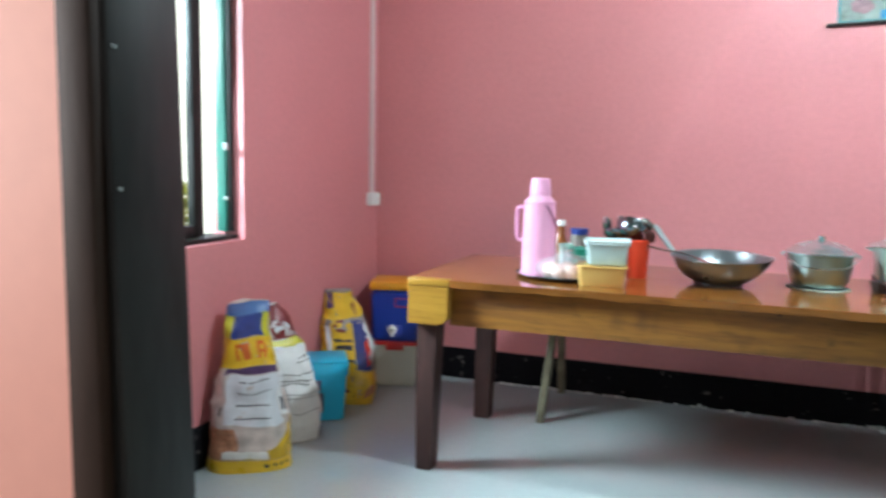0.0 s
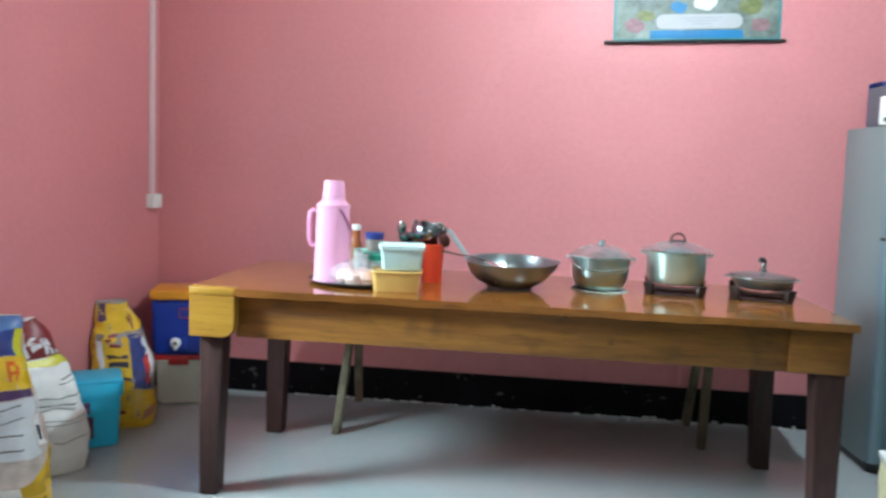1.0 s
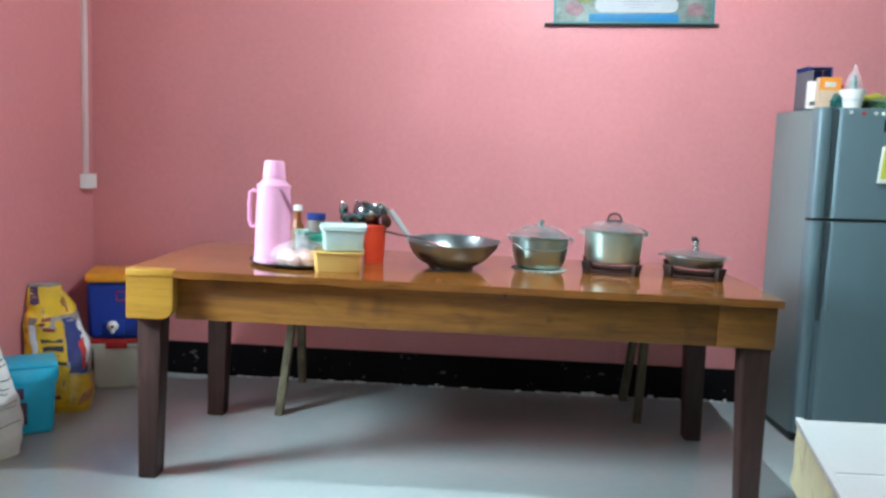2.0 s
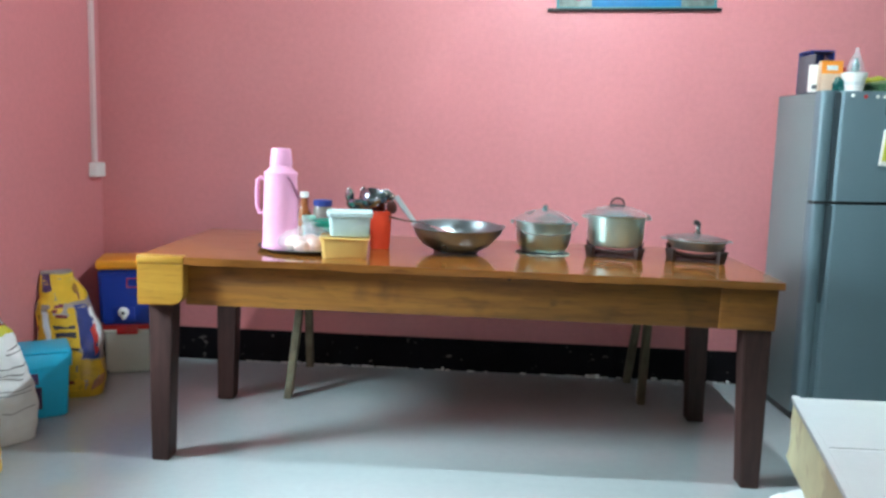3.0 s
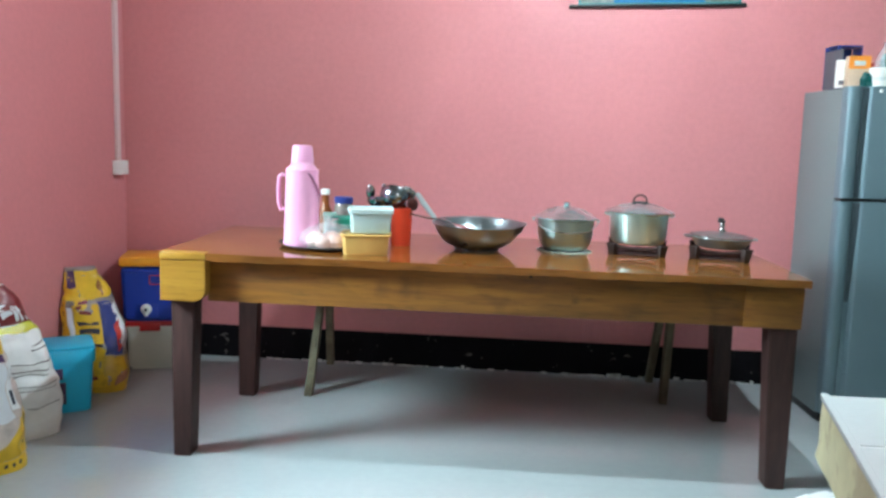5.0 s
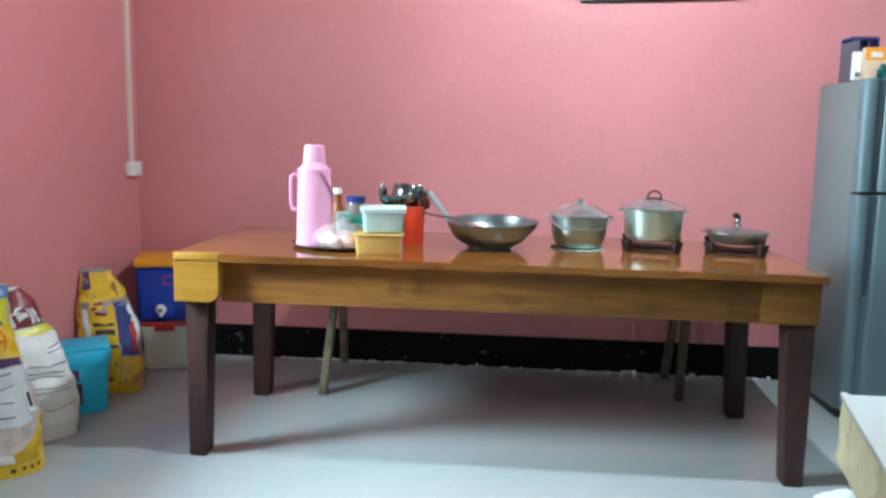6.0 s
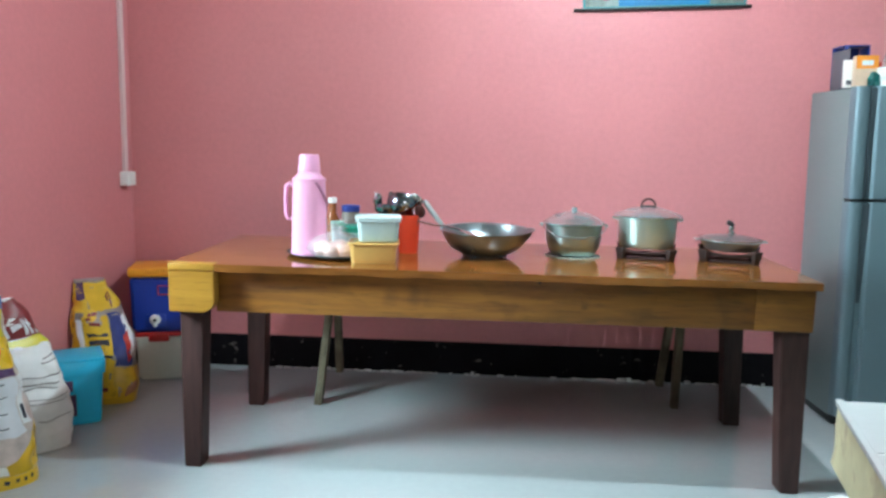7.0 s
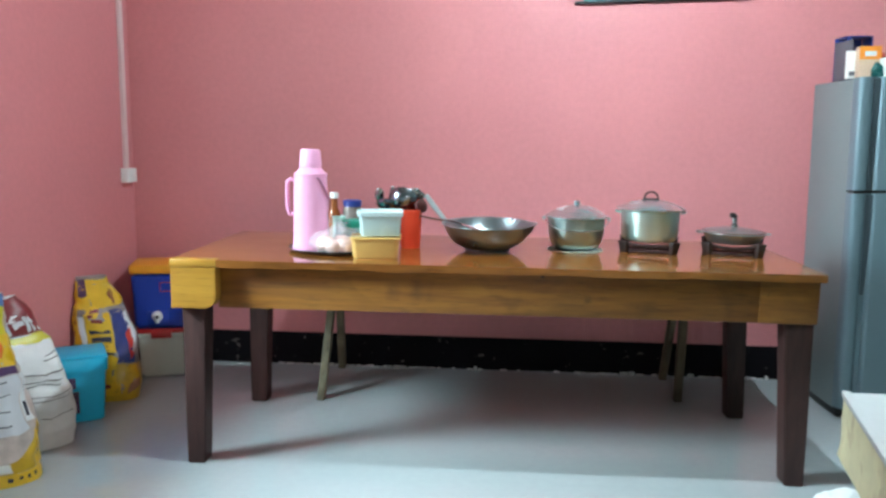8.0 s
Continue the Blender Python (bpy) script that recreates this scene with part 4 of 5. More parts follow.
# ---- wall calendar ----
def calendar():
    t = thing("wall_calendar", "hanging printed calendar sheet with a blue lower band", "calendar", pose(2.222, -0.006, 1.829, 0, -2.0, 0))
    w, h, x0 = 0.832, 0.56, 0.042
    part("bottom_bar", tube(B(), [(0, -0.008, 0), (w, -0.008, 0)], 0.008, 12), BLACK, t, "black rod along the lower edge")
    part("top_bar", tube(B(), [(0, -0.008, h), (w, -0.008, h)], 0.008, 12), BLACK, t)
    x1 = w - 0.022
    part("sheet", box(B(), x0, x1, -0.006, -0.004, 0.004, h - 0.004), CALPRINT, t, "faded grey-green picture print")
    part("border", box(B(), x0, x0 + 0.012, -0.008, -0.0064, 0.006, h - 0.006), TEAL, t)
    part("border", box(B(), x1 - 0.012, x1, -0.008, -0.0064, 0.006, h - 0.006), TEAL, t)
    part("border", box(B(), x0 + 0.0125, x1 - 0.0125, -0.008, -0.0064, 0.006, 0.014), TEAL, t)
    part("blue_band", box(B(), x0 + 0.17, x1 - 0.17, -0.008, -0.0064, 0.0145, 0.052, 0.0005), BLUEBAND, t, "bright blue printed band")
    bm = B()
    pts = []
    for cx, a0 in ((x0 + 0.60, -90), (x0 + 0.27, 90)):
        pts += [(cx + 0.034 * math.cos(radians(a0 + k * 22.5)), 0.092 + 0.034 * math.sin(radians(a0 + k * 22.5))) for k in range(9)]
    f = bm.faces.new([bm.verts.new((x - 0.04, -0.0072, z)) for x, z in pts])
    ext = bmesh.ops.extrude_face_region(bm, geom=[f])
    for v in ext["geom"]:
        if isinstance(v, bmesh.types.BMVert):
            v.co.y = -0.0092
    panel = part("panel", bm, PALEPANEL, t, "white rounded text panel")
    for a, b, z in ((0.31, 0.50, 0.105), (0.33, 0.48, 0.092), (0.36, 0.45, 0.078)):
        part("text_bar", box(B(), x0 + a, x0 + b, -0.0102, -0.0094, z, z + 0.005), PALETEXT, panel)
    for x, z, r, m in ((0.10, 0.075, 0.05, PINKPRINT), (0.68, 0.075, 0.045, PINKPRINT), (0.15, 0.12, 0.04, LIMEPRINT), (0.63, 0.16, 0.055, LIMEPRINT), (0.30, 0.16, 0.04, BLUEBAND), (0.42, 0.175, 0.05, PALEPRINT)):
        bm = lathe(B(), [(0, 0), (r, 0), (r * 0.98, 0.001), (0, 0.0014)], segments=18, squash=0.7)
        for v in bm.verts:
            v.co.x += 0.25 * r * noise.noise(Vector((v.co.x * 30, v.co.y * 30, x * 9)))
            v.co.y += 0.25 * r * noise.noise(Vector((v.co.x * 30, v.co.y * 30, x * 9 + 5)))
        part("print_patch", bm, m, t).matrix_basis = pose(x0 + x, -0.0064, z, 90, 0, 0)


calendar()


# ---- things on top of the refrigerator ----
FT = FR @ pose(0, 0, 1.4525)
def on_fridge(x, y, rz=0):
    return FT @ pose(x, y, 0, 0, 0, rz)


t = thing("box_file", "dark blue cardboard box standing open on the refrigerator", "box", on_fridge(0.03, 0.22, 0))
part("back", box(B(), 0, 0.115, 0.085, 0.09, 0, 0.185, 0.001), NAVY, t)
part("side", box(B(), 0, 0.006, -0.07, 0.0845, 0, 0.165, 0.001), GREYCARD, t, "grey side flap")
part("side", box(B(), 0.1155, 0.12, 0.0, 0.0845, 0, 0.18, 0.001), NAVY, t)
part("front_edge", box(B(), 0.007, 0.022, -0.01, -0.002, 0, 0.184, 0.001), NAVY, t)
part("top_flap", box(B(), 0.007, 0.115, -0.01, 0.084, 0.18, 0.186, 0.001), NAVY, t)
t = thing("paper_packet", "white paper packet leaning on the box", "packet", on_fridge(0.0, 0.13, 0))
part("sleeve", box(B(), 0, 0.05, -0.012, 0.012, 0, 0.115, 0.004), PAPER, t)
part("text_bar", box(B(), 0.008, 0.03, -0.0135, -0.0122, 0.012, 0.03), GREYCARD, t)
t = thing("snack_box", "small orange and cream printed carton", "carton", on_fridge(0.03, 0.10, -4))
part("carton", box(B(), 0, 0.085, -0.02, 0.02, 0, 0.128, 0.002), CREAM, t)
part("orange_band", box(B(), -0.001, 0.086, -0.0215, -0.0203, 0.075, 0.1285), ORANGE, t, "orange printed band")
part("label_patch", box(B(), 0.02, 0.065, -0.023, -0.0218, 0.088, 0.108), PALEPRINT, t)


def crumple(name, label, category, m, size, material, seed, partname="film"):
    t = thing(name, label, category, m)
    bm = B()
    bmesh.ops.create_icosphere(bm, subdivisions=4, radius=1.0)
    for v in bm.verts:
        n = noise.noise_vector(v.co * 1.6 + Vector((seed, 0, 0))) * 0.3 + noise.noise_vector(v.co * 4.5 + Vector((0, seed, 0))) * 0.14
        v.co += n
        v.co.x, v.co.y, v.co.z = v.co.x * size[0], v.co.y * size[1], (max(v.co.z, -0.7) + 0.7) * size[2] / 1.7
    part(partname, bm, material, t, smooth=25)
    return t


crumple("plastic_bundle", "crumpled dark teal plastic bundle on the refrigerator", "plastic bag", on_fridge(0.108, 0.062), (0.040, 0.022, 0.06), TEALBAG, 3)
t = thing("white_tub", "white plastic tub with a rim on the refrigerator", "tub", on_fridge(0.15, 0.045) @ Matrix.Diagonal((0.86, 0.86, 0.9, 1)))
part("pail", lathe(B(), [(0, 0), (0.042, 0), (0.052, 0.055), (0.052, 0.06), (0.057, 0.061), (0.058, 0.084), (0.054, 0.085), (0.05, 0.06), (0.04, 0.005), (0, 0.005)]), WHITE, t)
part("print_band", lathe(B(), [(0.0478, 0.026), (0.0505, 0.042)], segments=40), PALEPRINT, t)
t = thing("wrapped_bottle", "small dark bottle wrapped in clear plastic in the tub", "bottle", on_fridge(0.153, 0.045) @ pose(0, 0, 0.006) @ Matrix.Diagonal((0.8, 0.8, 0.86, 1)))
part("bottle", lathe(B(), [(0, 0), (0.02, 0), (0.02, 0.12), (0.01, 0.135), (0.01, 0.15), (0, 0.15)], segments=20), TEALBAG, t)
bm = lathe(B(), [(0.03, 0.07), (0.042, 0.085), (0.04, 0.115), (0.03, 0.145), (0.014, 0.17), (0.009, 0.185), (0.012, 0.20), (0, 0.195)], segments=32)
for v in bm.verts:
    v.co += 0.006 * noise.noise_vector(v.co * 40)
part("wrap", bm, FILM, t, "loose clear plastic wrap")
crumple("plastic_pack", "flat green and yellow plastic packs piled up", "packet", on_fridge(0.32, 0.11), (0.10, 0.07, 0.05), LEAFPACK, 5)
crumple("plastic_pack", "flat green and yellow plastic packs piled up", "packet", on_fridge(0.32, 0.23), (0.11, 0.06, 0.075), LIME, 8)
t = thing("small_jar", "small jar with a red and white lid", "jar", on_fridge(0.178, 0.22))
part("glass", lathe(B(), [(0, 0), (0.022, 0), (0.022, 0.095), (0, 0.095)], segments=20), BROWNGLASS, t)
part("lid", lathe(B(), [(0.024, 0.0955), (0.024, 0.112), (0, 0.113)], segments=20), RED, t)


# ---- tiled counter just inside the doorway ----
def slab(pts, z0, z1, rough):
    """A plate over a four-cornered outline, with uneven sides."""
    bm = B()
    f0 = bm.faces.new([bm.verts.new((x, y, z0)) for x, y in pts])
    ext = bmesh.ops.extrude_face_region(bm, geom=[f0])
    for v in ext["geom"]:
        if isinstance(v, bmesh.types.BMVert):
            v.co.z = z1
    if rough:
        bmesh.ops.subdivide_edges(bm, edges=list(bm.edges), cuts=14, use_grid_fill=True)
        for v in bm.verts:
            k = (z1 - v.co.z) / (z1 - z0)
            v.co += k * rough * noise.noise_vector(v.co * 22)
    else:
        bmesh.ops.bevel(bm, geom=list(bm.edges), offset=0.003, segments=2, affect="EDGES")
    return bm


t = thing("tiled_counter", "low masonry counter with white tiles and a rough cream edge", "counter", pose(2.547, -2.345, 0))
out = [(0, 0), (1.10, 0.02), (1.10, -0.80), (-0.19, -0.80)]
part("slab", slab([(0.004, -0.004), (1.09, 0.014), (1.09, -0.79), (-0.186, -0.79)], 0.575, 0.692, 0.006), PEELING, t, "rough cream plaster slab edge")
for a in range(3):
    for b in range(3):
        u0, u1, v0, v1 = a / 3 + 0.0008, (a + 1) / 3 - 0.0008, b / 3 + 0.001, (b + 1) / 3 - 0.001

        def on(u, v):
            l, r = (0 - 0.19 * v, -0.80 * v), (1.10, 0.02 - 0.82 * v)
            return (l[0] + (r[0] - l[0]) * u, l[1] + (r[1] - l[1]) * u)

        part("tile", slab([on(u0, v0), on(u1, v0), on(u1, v1), on(u0, v1)], 0.6925, 0.703, 0), GLOSSWHITE, t)
part("joint_bed", slab([(0.006, -0.006), (1.09, 0.012), (1.09, -0.79), (-0.182, -0.79)], 0.690, 0.7015, 0), JOINT, t)
part("edge_trim", slab([(0.0, 0.0), (0.016, 0.0), (-0.174, -0.80), (-0.19, -0.80)], 0.7032, 0.706, 0), GLOSSWHITE, t, "raised white edge strip")
part("pier", box(B(), 0.20, 1.05, -0.78, -0.12, 0, 0.574, 0.006), PEELING, t, "plastered masonry pier")
crumple("plastic_bag", "crumpled white plastic bag lying on the floor", "plastic bag", pose(3.045, -1.40, 0), (0.085, 0.075, 0.055), WHITEFILM, 11)
crumple("paper_scrap", "small crumpled white paper on the floor", "paper", pose(2.963, -1.375, 0), (0.022, 0.03, 0.035), WHITEFILM, 14)


# ---- sacks, tub and cooler by the wall ----
class Sack:
    """A filled bag: soft rounded sections whose size changes with height; patches of print lie on its surface."""

    def __init__(self, w, d, h, widths, depths, lean, seed, crease=0.020):
        self.w, self.d, self.h, self.widths, self.depths, self.lean, self.seed, self.crease = w, d, h, widths, depths, lean, seed, crease

    def at(self, a, u, off=0.0):
        n = len(self.widths) - 1
        i = min(int(u * n), n - 1)
        k = u * n - i
        k = k * k * (3 - 2 * k)
        sw = self.widths[i] * (1 - k) + self.widths[i + 1] * k
        sd = self.depths[i] * (1 - k) + self.depths[i + 1] * k
        c, s = math.cos(a), math.sin(a)
        e = 0.62
        x = sw * self.w / 2 * math.copysign(abs(c) ** e, c)
        y = sd * self.d / 2 * math.copysign(abs(s) ** e, s)
        p = Vector((x, y, u * self.h))
        q = p * 9 + Vector((self.seed, 0, 0))
        damp = min(1, u * 6 + 0.15)
        fold = 0.5 - abs(noise.noise(Vector((q.x * 1.5 + q.z * 0.5, q.y * 1.5, q.z * 0.45))))
        p += self.crease * damp * (noise.noise_vector(q) + 0.5 * noise.noise_vector(q * 2.6))
        p += Vector((x, y, 0)).normalized() * self.crease * damp * 0.9 * fold
        p.z = max(p.z, 0.0)
        g = math.hypot(x, y) or 1
        p += Vector((x / g * off, y / g * off, 0))
        p.x += self.lean[0] * u * u
        p.y += self.lean[1] * u * u
        return p

    def shell(self, n=56, m=44):
        bm = B()
        rings = [[bm.verts.new(self.at(2 * math.pi * i / n, j / m)) for i in range(n)] for j in range(m + 1)]
        for a, b in zip(rings, rings[1:]):
            for i in range(n):
                bm.faces.new((a[i], a[(i + 1) % n], b[(i + 1) % n], b[i]))
        bm.faces.new(rings[0][::-1])
        bm.faces.new(rings[-1])
        return bm

    def patch(self, a0, a1, u0, u1, off=0.002, n=12, m=6, slant=0.0, low=1.0):
        """A piece of print between two angles and two heights; low: how tall its first side is beside its last."""
        bm = B()
        g = [[bm.verts.new(self.at(radians(a0 + (a1 - a0) * i / n), u0 + (u1 - u0) * j / m * (low + (1 - low) * i / n) + slant * (i / n - 0.5), off)) for i in range(n + 1)] for j in range(m + 1)]
        for j in range(m):
            for i in range(n):
                bm.faces.new((g[j][i], g[j][i + 1], g[j + 1][i + 1], g[j + 1][i]))
        return bm


s = Sack(0.29, 0.20, 0.64, [1.10, 1.05, 0.98, 0.84, 0.62, 0.52, 0.50], [1.15, 1.08, 1.0, 0.85, 0.66, 0.5, 0.22], (0.0, 0.03), 2.0, 0.018)
t = thing("feed_sack", "half-full clear plastic feed sack with yellow and blue print", "sack", pose(0.142, -1.452, 0, 0, 0, 33))
part("bag", s.shell(), SACKFILM, t, "cloudy plastic film showing brown contents")
for nm, a0, a1, u0, u1, m, lb, low in (
        ("printed_foot", 185, 375, 0.0, 0.075, YELLOWP, "yellow printed foot", 1.0), ("printed_corner", 268, 330, 0.078, 0.25, OCHREP, "ochre printed corner", 0.12),
        ("corner_strip", 331, 372, 0.078, 0.31, YELLOWP, "yellow printed gusset", 0.80), ("feed_window", 188, 262, 0.078, 0.27, BROWNFOOD, "brown contents seen through film", 1.0),
        ("white_panel", 240, 322, 0.29, 0.58, SACKGREY, "pale grey printed panel", 1.0), ("purple_band", 222, 330, 0.585, 0.62, PURPLEP, "dull purple printed stripe", 1.0),
        ("yellow_band", 180, 368, 0.622, 0.80, YELLOWP, "yellow printed band", 1.0), ("blue_patch", 243, 302, 0.802, 0.93, NAVYP, "navy blue printed panel", 1.0),
        ("side_patch", 200, 242, 0.802, 0.93, LIMEP, "", 1.0), ("side_patch", 303, 345, 0.802, 0.93, LIMEP, "", 1.0),
        ("grey_gusset", 324, 352, 0.33, 0.58, SACKWHITE, "white gusset with dark marks", 1.0)):
    part(nm, s.patch(a0, a1, u0, u1, 0.002, 14, 8, 0.0, low), m, t, lb)
part("top_fold", s.patch(195, 350, 0.925, 0.998, 0.004), SKYP, t, "pale blue folded top")
part("price_tag", s.patch(240, 285, 0.085, 0.135, 0.004), PAPER, t, "small white tag")
# two bold characters, faint on the folds
for a0, a1, u0, u1 in ((254, 259, 0.665, 0.765), (259, 267, 0.745, 0.768), (266, 271, 0.665, 0.765), (280, 285, 0.66, 0.77), (285, 295, 0.75, 0.772), (285, 295, 0.702, 0.722), (294, 300, 0.66, 0.75)):
    part("print_bar", s.patch(a0, a1, u0, u1, 0.004, 4, 4), ORANGEP, t)
for u, sl in ((0.335, 0.016), (0.40, 0.012), (0.475, 0.014), (0.55, 0.010)):
    part("text_bar", s.patch(262, 296, u, u + 0.0055, 0.004, 8, 1, sl), INK, t)
for a, u0, u1 in ((327, 0.36, 0.43), (330, 0.48, 0.55), (228, 0.34, 0.40)):
    part("text_bar", s.patch(a, a + 6, u0, u1, 0.004, 2, 4), INK, t)
for a, u in ((338, 0.13), (343, 0.17), (348, 0.21), (352, 0.25), (280, 0.03), (292, 0.035), (304, 0.03), (316, 0.035)):
    part("print_dot", s.patch(a, a + 5, u, u + 0.022, 0.004, 2, 2), INK, t)

s = Sack(0.27, 0.15, 0.58, [0.95, 1.05, 1.02, 0.98, 0.9, 0.72, 0.42], [0.95, 1.1, 1.05, 0.95, 0.8, 0.5, 0.2], (-0.09, 0.05), 5.0)
t = thing("rice_sack", "white printed plastic sack with a dark red twisted top", "sack", pose(0.135, -1.165, 0, 0, 0, 48))
part("bag", s.shell(), SACKWHITE, t, "white woven plastic bag")
part("yellow_band", s.patch(190, 368, 0.70, 0.755, 0.002, 14, 4, 0.05), LIMEP, t, "yellow-green slanting band")
part("red_top", s.patch(185, 372, 0.76, 0.995, 0.002, 14, 10), MAROONP, t, "dark red printed top")
for a0, a1, u0, u1 in ((262, 268, 0.775, 0.87), (270, 280, 0.81, 0.845), (282, 288, 0.775, 0.88), (291, 297, 0.775, 0.88), (299, 310, 0.84, 0.875), (303, 312, 0.78, 0.81)):
    part("print_bar", s.patch(a0, a1, u0, u1, 0.004, 4, 5, 0.012), PAPERP, t)
for u, a0, a1 in ((0.63, 290, 320), (0.60, 285, 322), (0.52, 262, 320), (0.47, 262, 300), (0.44, 262, 296), (0.36, 265, 320), (0.33, 265, 310), (0.22, 270, 318)):
    part("text_bar", s.patch(a0, a1, u, u + 0.006, 0.004, 8, 1, 0.012), INK if u > 0.4 else GREYINK, t)

s = Sack(0.25, 0.17, 0.545, [0.95, 1.0, 1.0, 0.96, 0.86, 0.68, 0.45], [0.95, 1.05, 1.0, 0.9, 0.75, 0.5, 0.2], (-0.06, 0.05), 9.0)
t = thing("feed_sack", "yellow and navy printed feed sack leaning on the wall", "sack", pose(0.138, -0.60, 0, 0, 0, 18))
part("bag", s.shell(), SACKFILM2, t, "printed plastic film")
for nm, a0, a1, u0, u1, m, lb, sl in (
        ("printed_foot", 185, 375, 0.0, 0.30, OCHREP, "ochre printed foot", 0.0), ("yellow_strip", 255, 283, 0.05, 0.80, YELLOWP, "yellow vertical strip", 0.0),
        ("blue_patch", 284, 330, 0.31, 0.75, NAVYP, "blue picture panel", 0.0), ("white_patch", 322, 352, 0.40, 0.72, PAPERP, "white printed swirl", 0.04), ("red_patch", 312, 330, 0.36, 0.58, REDP, "red printed swirl", 0.05),
        ("yellow_top", 200, 360, 0.78, 0.985, YELLOWP, "yellow printed top", 0.03), ("side_strip", 205, 236, 0.40, 0.78, YELLOWP, "", 0.0), ("grey_patch", 237, 254, 0.30, 0.70, SACKGREY, "", 0.0)):
    part(nm, s.patch(a0, a1, u0, u1, 0.003 if "top" in nm or "red" in nm else 0.002, 14, 10, sl), m, t, lb)
part("dark_fold", s.patch(225, 262, 0.87, 0.985, 0.005), PURPLEP, t, "dark purple fold")
part("brown_patch", s.patch(300, 335, 0.08, 0.17, 0.004, 10, 4, 0.05), BROWNFOOD, t)
for a0, a1, u in ((292, 297, 0.84), (299, 303, 0.85), (299, 308, 0.80), (306, 312, 0.86)):
    part("print_bar", s.patch(a0, a1, u, u + 0.055, 0.006, 3, 3), MAROONP, t)
for a, u in ((262, 0.70), (267, 0.65), (265, 0.74), (215, 0.70), (220, 0.63), (214, 0.57), (262, 0.16), (266, 0.12), (264, 0.20)):
    part("print_dot", s.patch(a, a + 6, u, u + 0.03, 0.004, 2, 2), MAROONP, t)
for u in (0.38, 0.44, 0.50, 0.56):
    part("print_bar", s.patch(261, 278, u, u + 0.035, 0.004, 3, 3), INK, t)


def blue_tub():
    t = thing("storage_tub", "square bright blue plastic tub with a label", "tub", pose(0.14, -0.85, 0, 0, 0, 32))
    bm = B()
    rings = []
    for z, g in ((0, 0.078), (0.006, 0.084), (0.215, 0.096), (0.216, 0.104), (0.268, 0.106), (0.272, 0.104), (0.268, 0.098), (0.03, 0.080)):
        ring = []
        for cx, cy, a0 in ((1, 1, 0), (-1, 1, 90), (-1, -1, 180), (1, -1, 270)):
            for k in range(5):
                a = radians(a0 + 22.5 * k)
                ring.append(bm.verts.new((cx * (g - 0.02) + 0.02 * math.cos(a), cy * (g - 0.02) + 0.02 * math.sin(a), z)))
        rings.append(ring)
    for a, b in zip(rings, rings[1:]):
        for i in range(len(a)):
            bm.faces.new((a[i], a[(i + 1) % len(a)], b[(i + 1) % len(a)], b[i]))
    bm.faces.new(rings[0][::-1])
    bm.faces.new(rings[-1])
    part("bucket", bm, CYAN, t)
    part("lid", box(B(), -0.102, 0.102, -0.102, 0.102, 0.2725, 0.282, 0.004), CYAN, t)
    part("label", box(B(), -0.08, -0.01, -0.0985, -0.094, 0.045, 0.135, 0.0005), PURPLEP, t, "purple printed label")
    part("label", box(B(), -0.08, -0.02, -0.101, -0.0965, 0.150, 0.195, 0.0005), PURPLEP, t)
    part("label_patch", box(B(), -0.065, -0.03, -0.0995, -0.0988, 0.08, 0.115), PINKPRINT, t)


blue_tub()

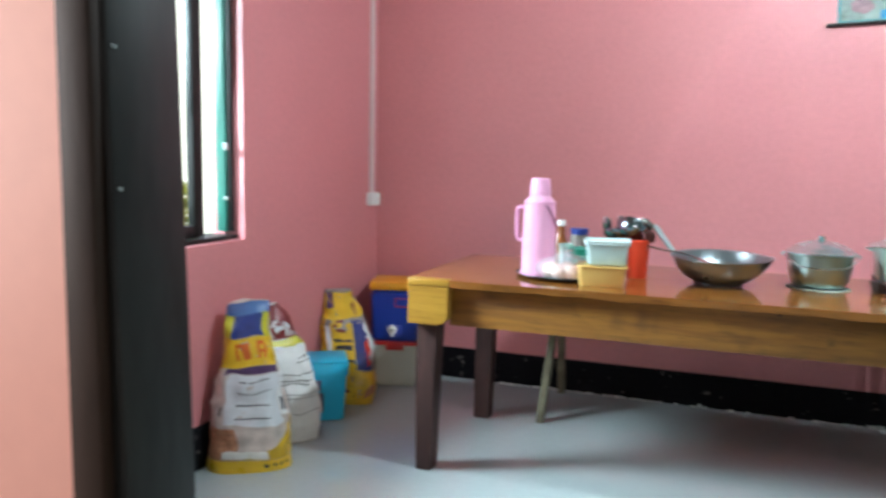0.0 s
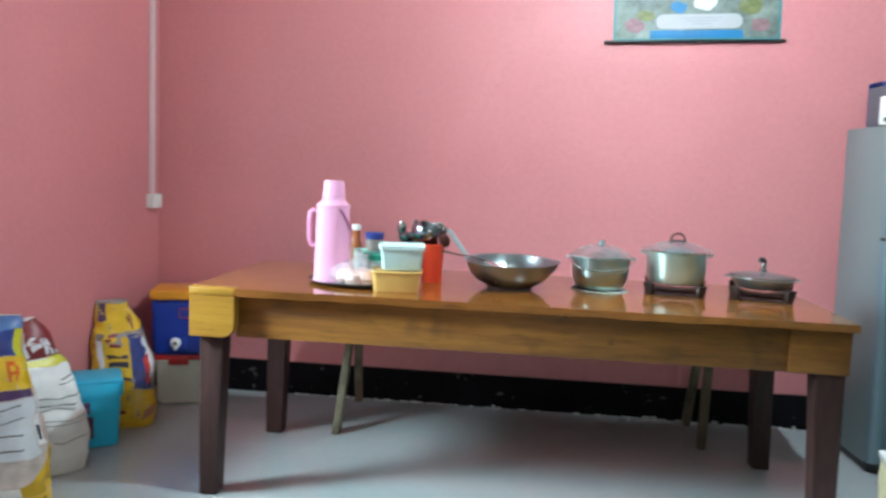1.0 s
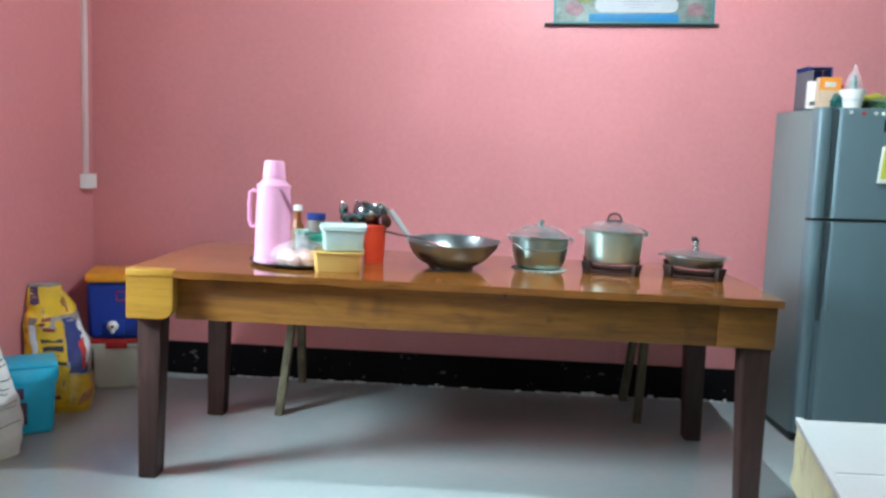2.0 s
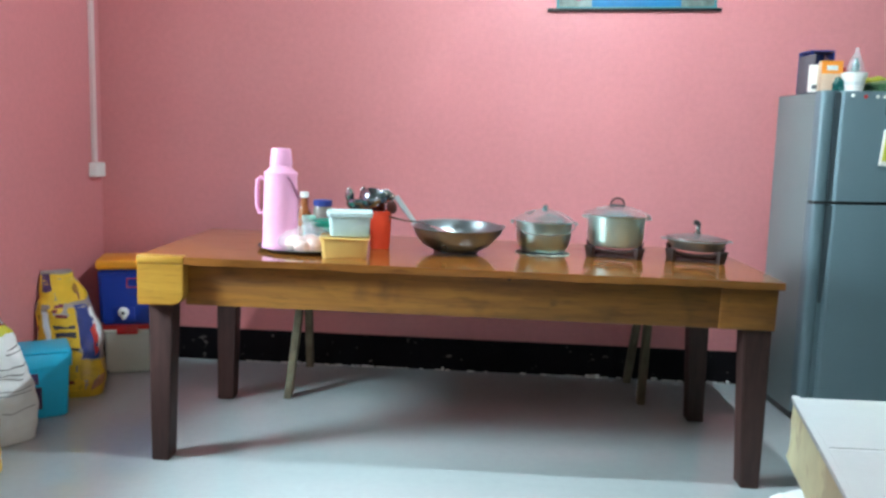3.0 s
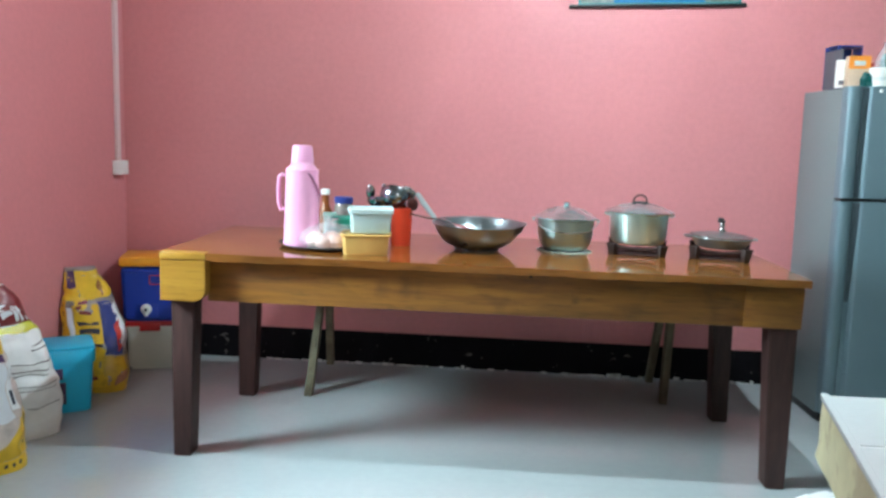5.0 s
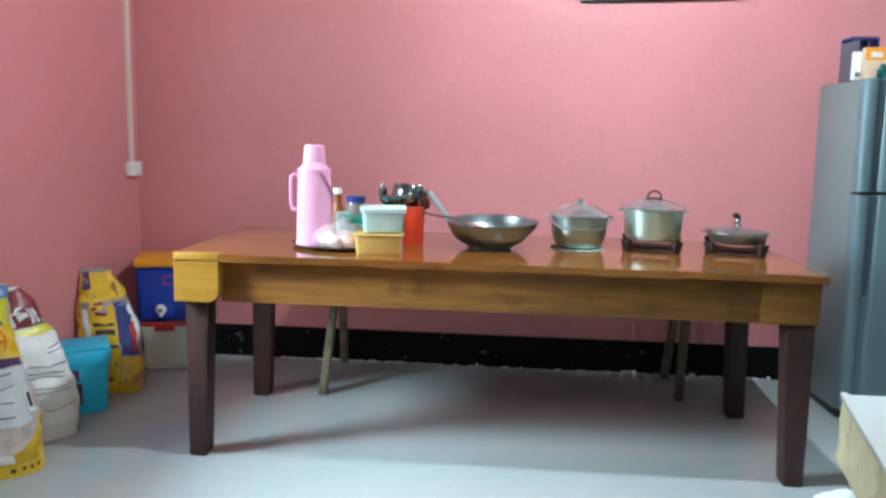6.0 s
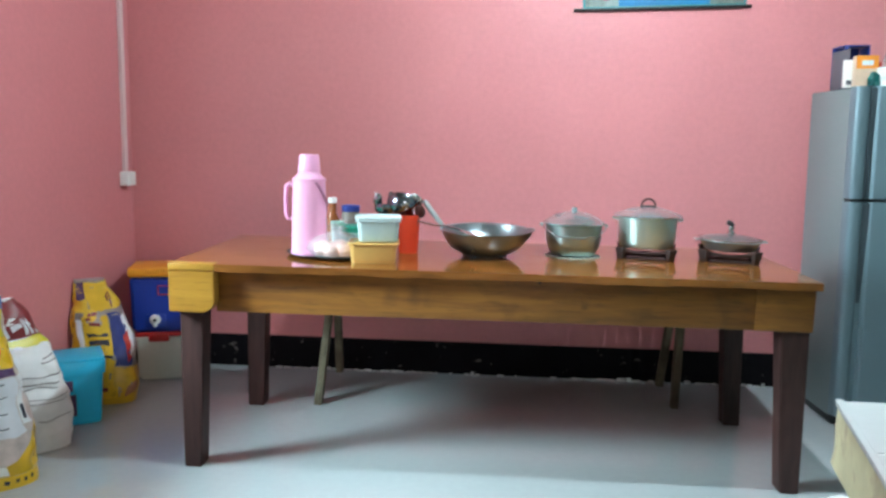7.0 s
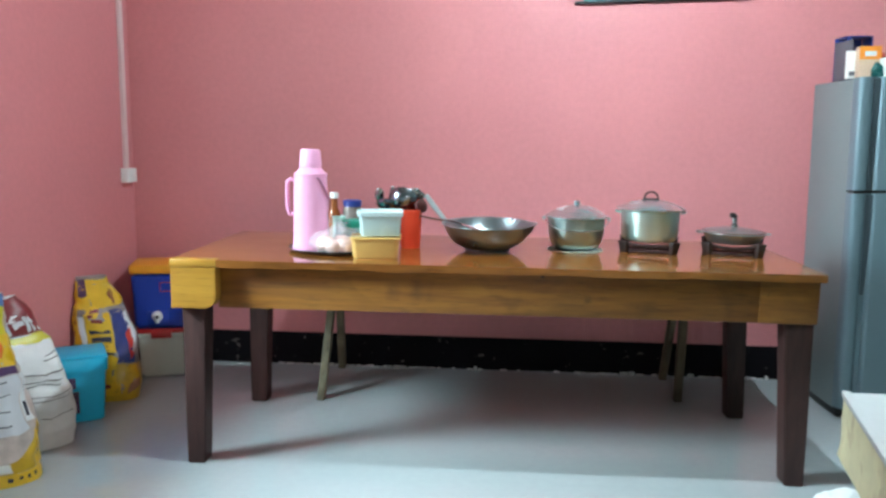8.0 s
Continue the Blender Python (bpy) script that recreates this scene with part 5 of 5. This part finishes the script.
t = thing("storage_bin", "white plastic bin with a red lid in the corner", "bin", pose(0.228, -0.205, 0, 0, 0, 16))
bm = box(B(), -0.112, 0.112, -0.10, 0.10, 0, 0.218, 0.0)
for v in bm.verts:
    if v.co.z < 0.1:
        v.co.x *= 0.93
        v.co.y *= 0.93
bmesh.ops.bevel(bm, geom=list(bm.edges), offset=0.012, segments=3, affect="EDGES")
part("bucket", bm, BINWHITE, t)
part("rim", box(B(), -0.118, 0.118, -0.106, 0.106, 0.2, 0.219, 0.005), BINWHITE, t)
part("lid", box(B(), -0.12, 0.12, -0.108, 0.108, 0.2195, 0.243, 0.008), RED, t, "red lid")
part("clasp", box(B(), -0.05, 0.045, -0.118, -0.1075, 0.198, 0.235, 0.004), RED, t, "red lid clasp")

t = thing("water_cooler", "blue insulated water cooler with an orange lid and white tap", "cooler", pose(0.226, -0.205, 0.2435, 0, 0, 16))
bm = box(B(), -0.13, 0.13, -0.115, 0.115, 0, 0.272, 0.0)
for v in bm.verts:
    if v.co.z < 0.1:
        v.co.x *= 0.93
        v.co.y *= 0.93
bmesh.ops.bevel(bm, geom=list(bm.edges), offset=0.014, segments=3, affect="EDGES")
part("jug", bm, COOLBLUE, t)
part("lid", box(B(), -0.136, 0.136, -0.121, 0.121, 0.2725, 0.318, 0.010), ORANGELID, t, "orange-yellow lid")
part("tap_recess", box(B(), -0.06, 0.035, -0.1165, -0.110, 0.02, 0.09, 0.002), COOLBLUE, t)
part("rim_line", box(B(), -0.126, 0.126, -0.1175, -0.112, 0.245, 0.255, 0.002), COOLBLUE, t)
for x0, x1, z0, z1 in ((0.0, 0.09, 0.228, 0.232), (0.0, 0.09, 0.185, 0.189), (0.0, 0.004, 0.1895, 0.2275), (0.086, 0.09, 0.1895, 0.2275)):
    part("print_bar", box(B(), x0, x1, -0.1168, -0.112, z0, z1), REDP, t)
tap = part("tap", lathe(B(), [(0, 0), (0.024, 0), (0.026, 0.006), (0.020, 0.016), (0.012, 0.02), (0, 0.02)], segments=24), WHITE, t, "round white tap")
tap.matrix_basis = pose(-0.014, -0.1175, 0.066, 90, 0, 0)
part("button", lathe(B(), [(0, 0.0205), (0.008, 0.0205), (0.008, 0.026), (0, 0.027)], segments=16), BLACK, tap)
sp = part("spout", lathe(B(), [(0.006, -0.032), (0.010, -0.032), (0.011, -0.002), (0.006, -0.002)], segments=14), WHITE, tap)
sp.matrix_basis = pose(0, 0, 0.012, -90, 0, 0)
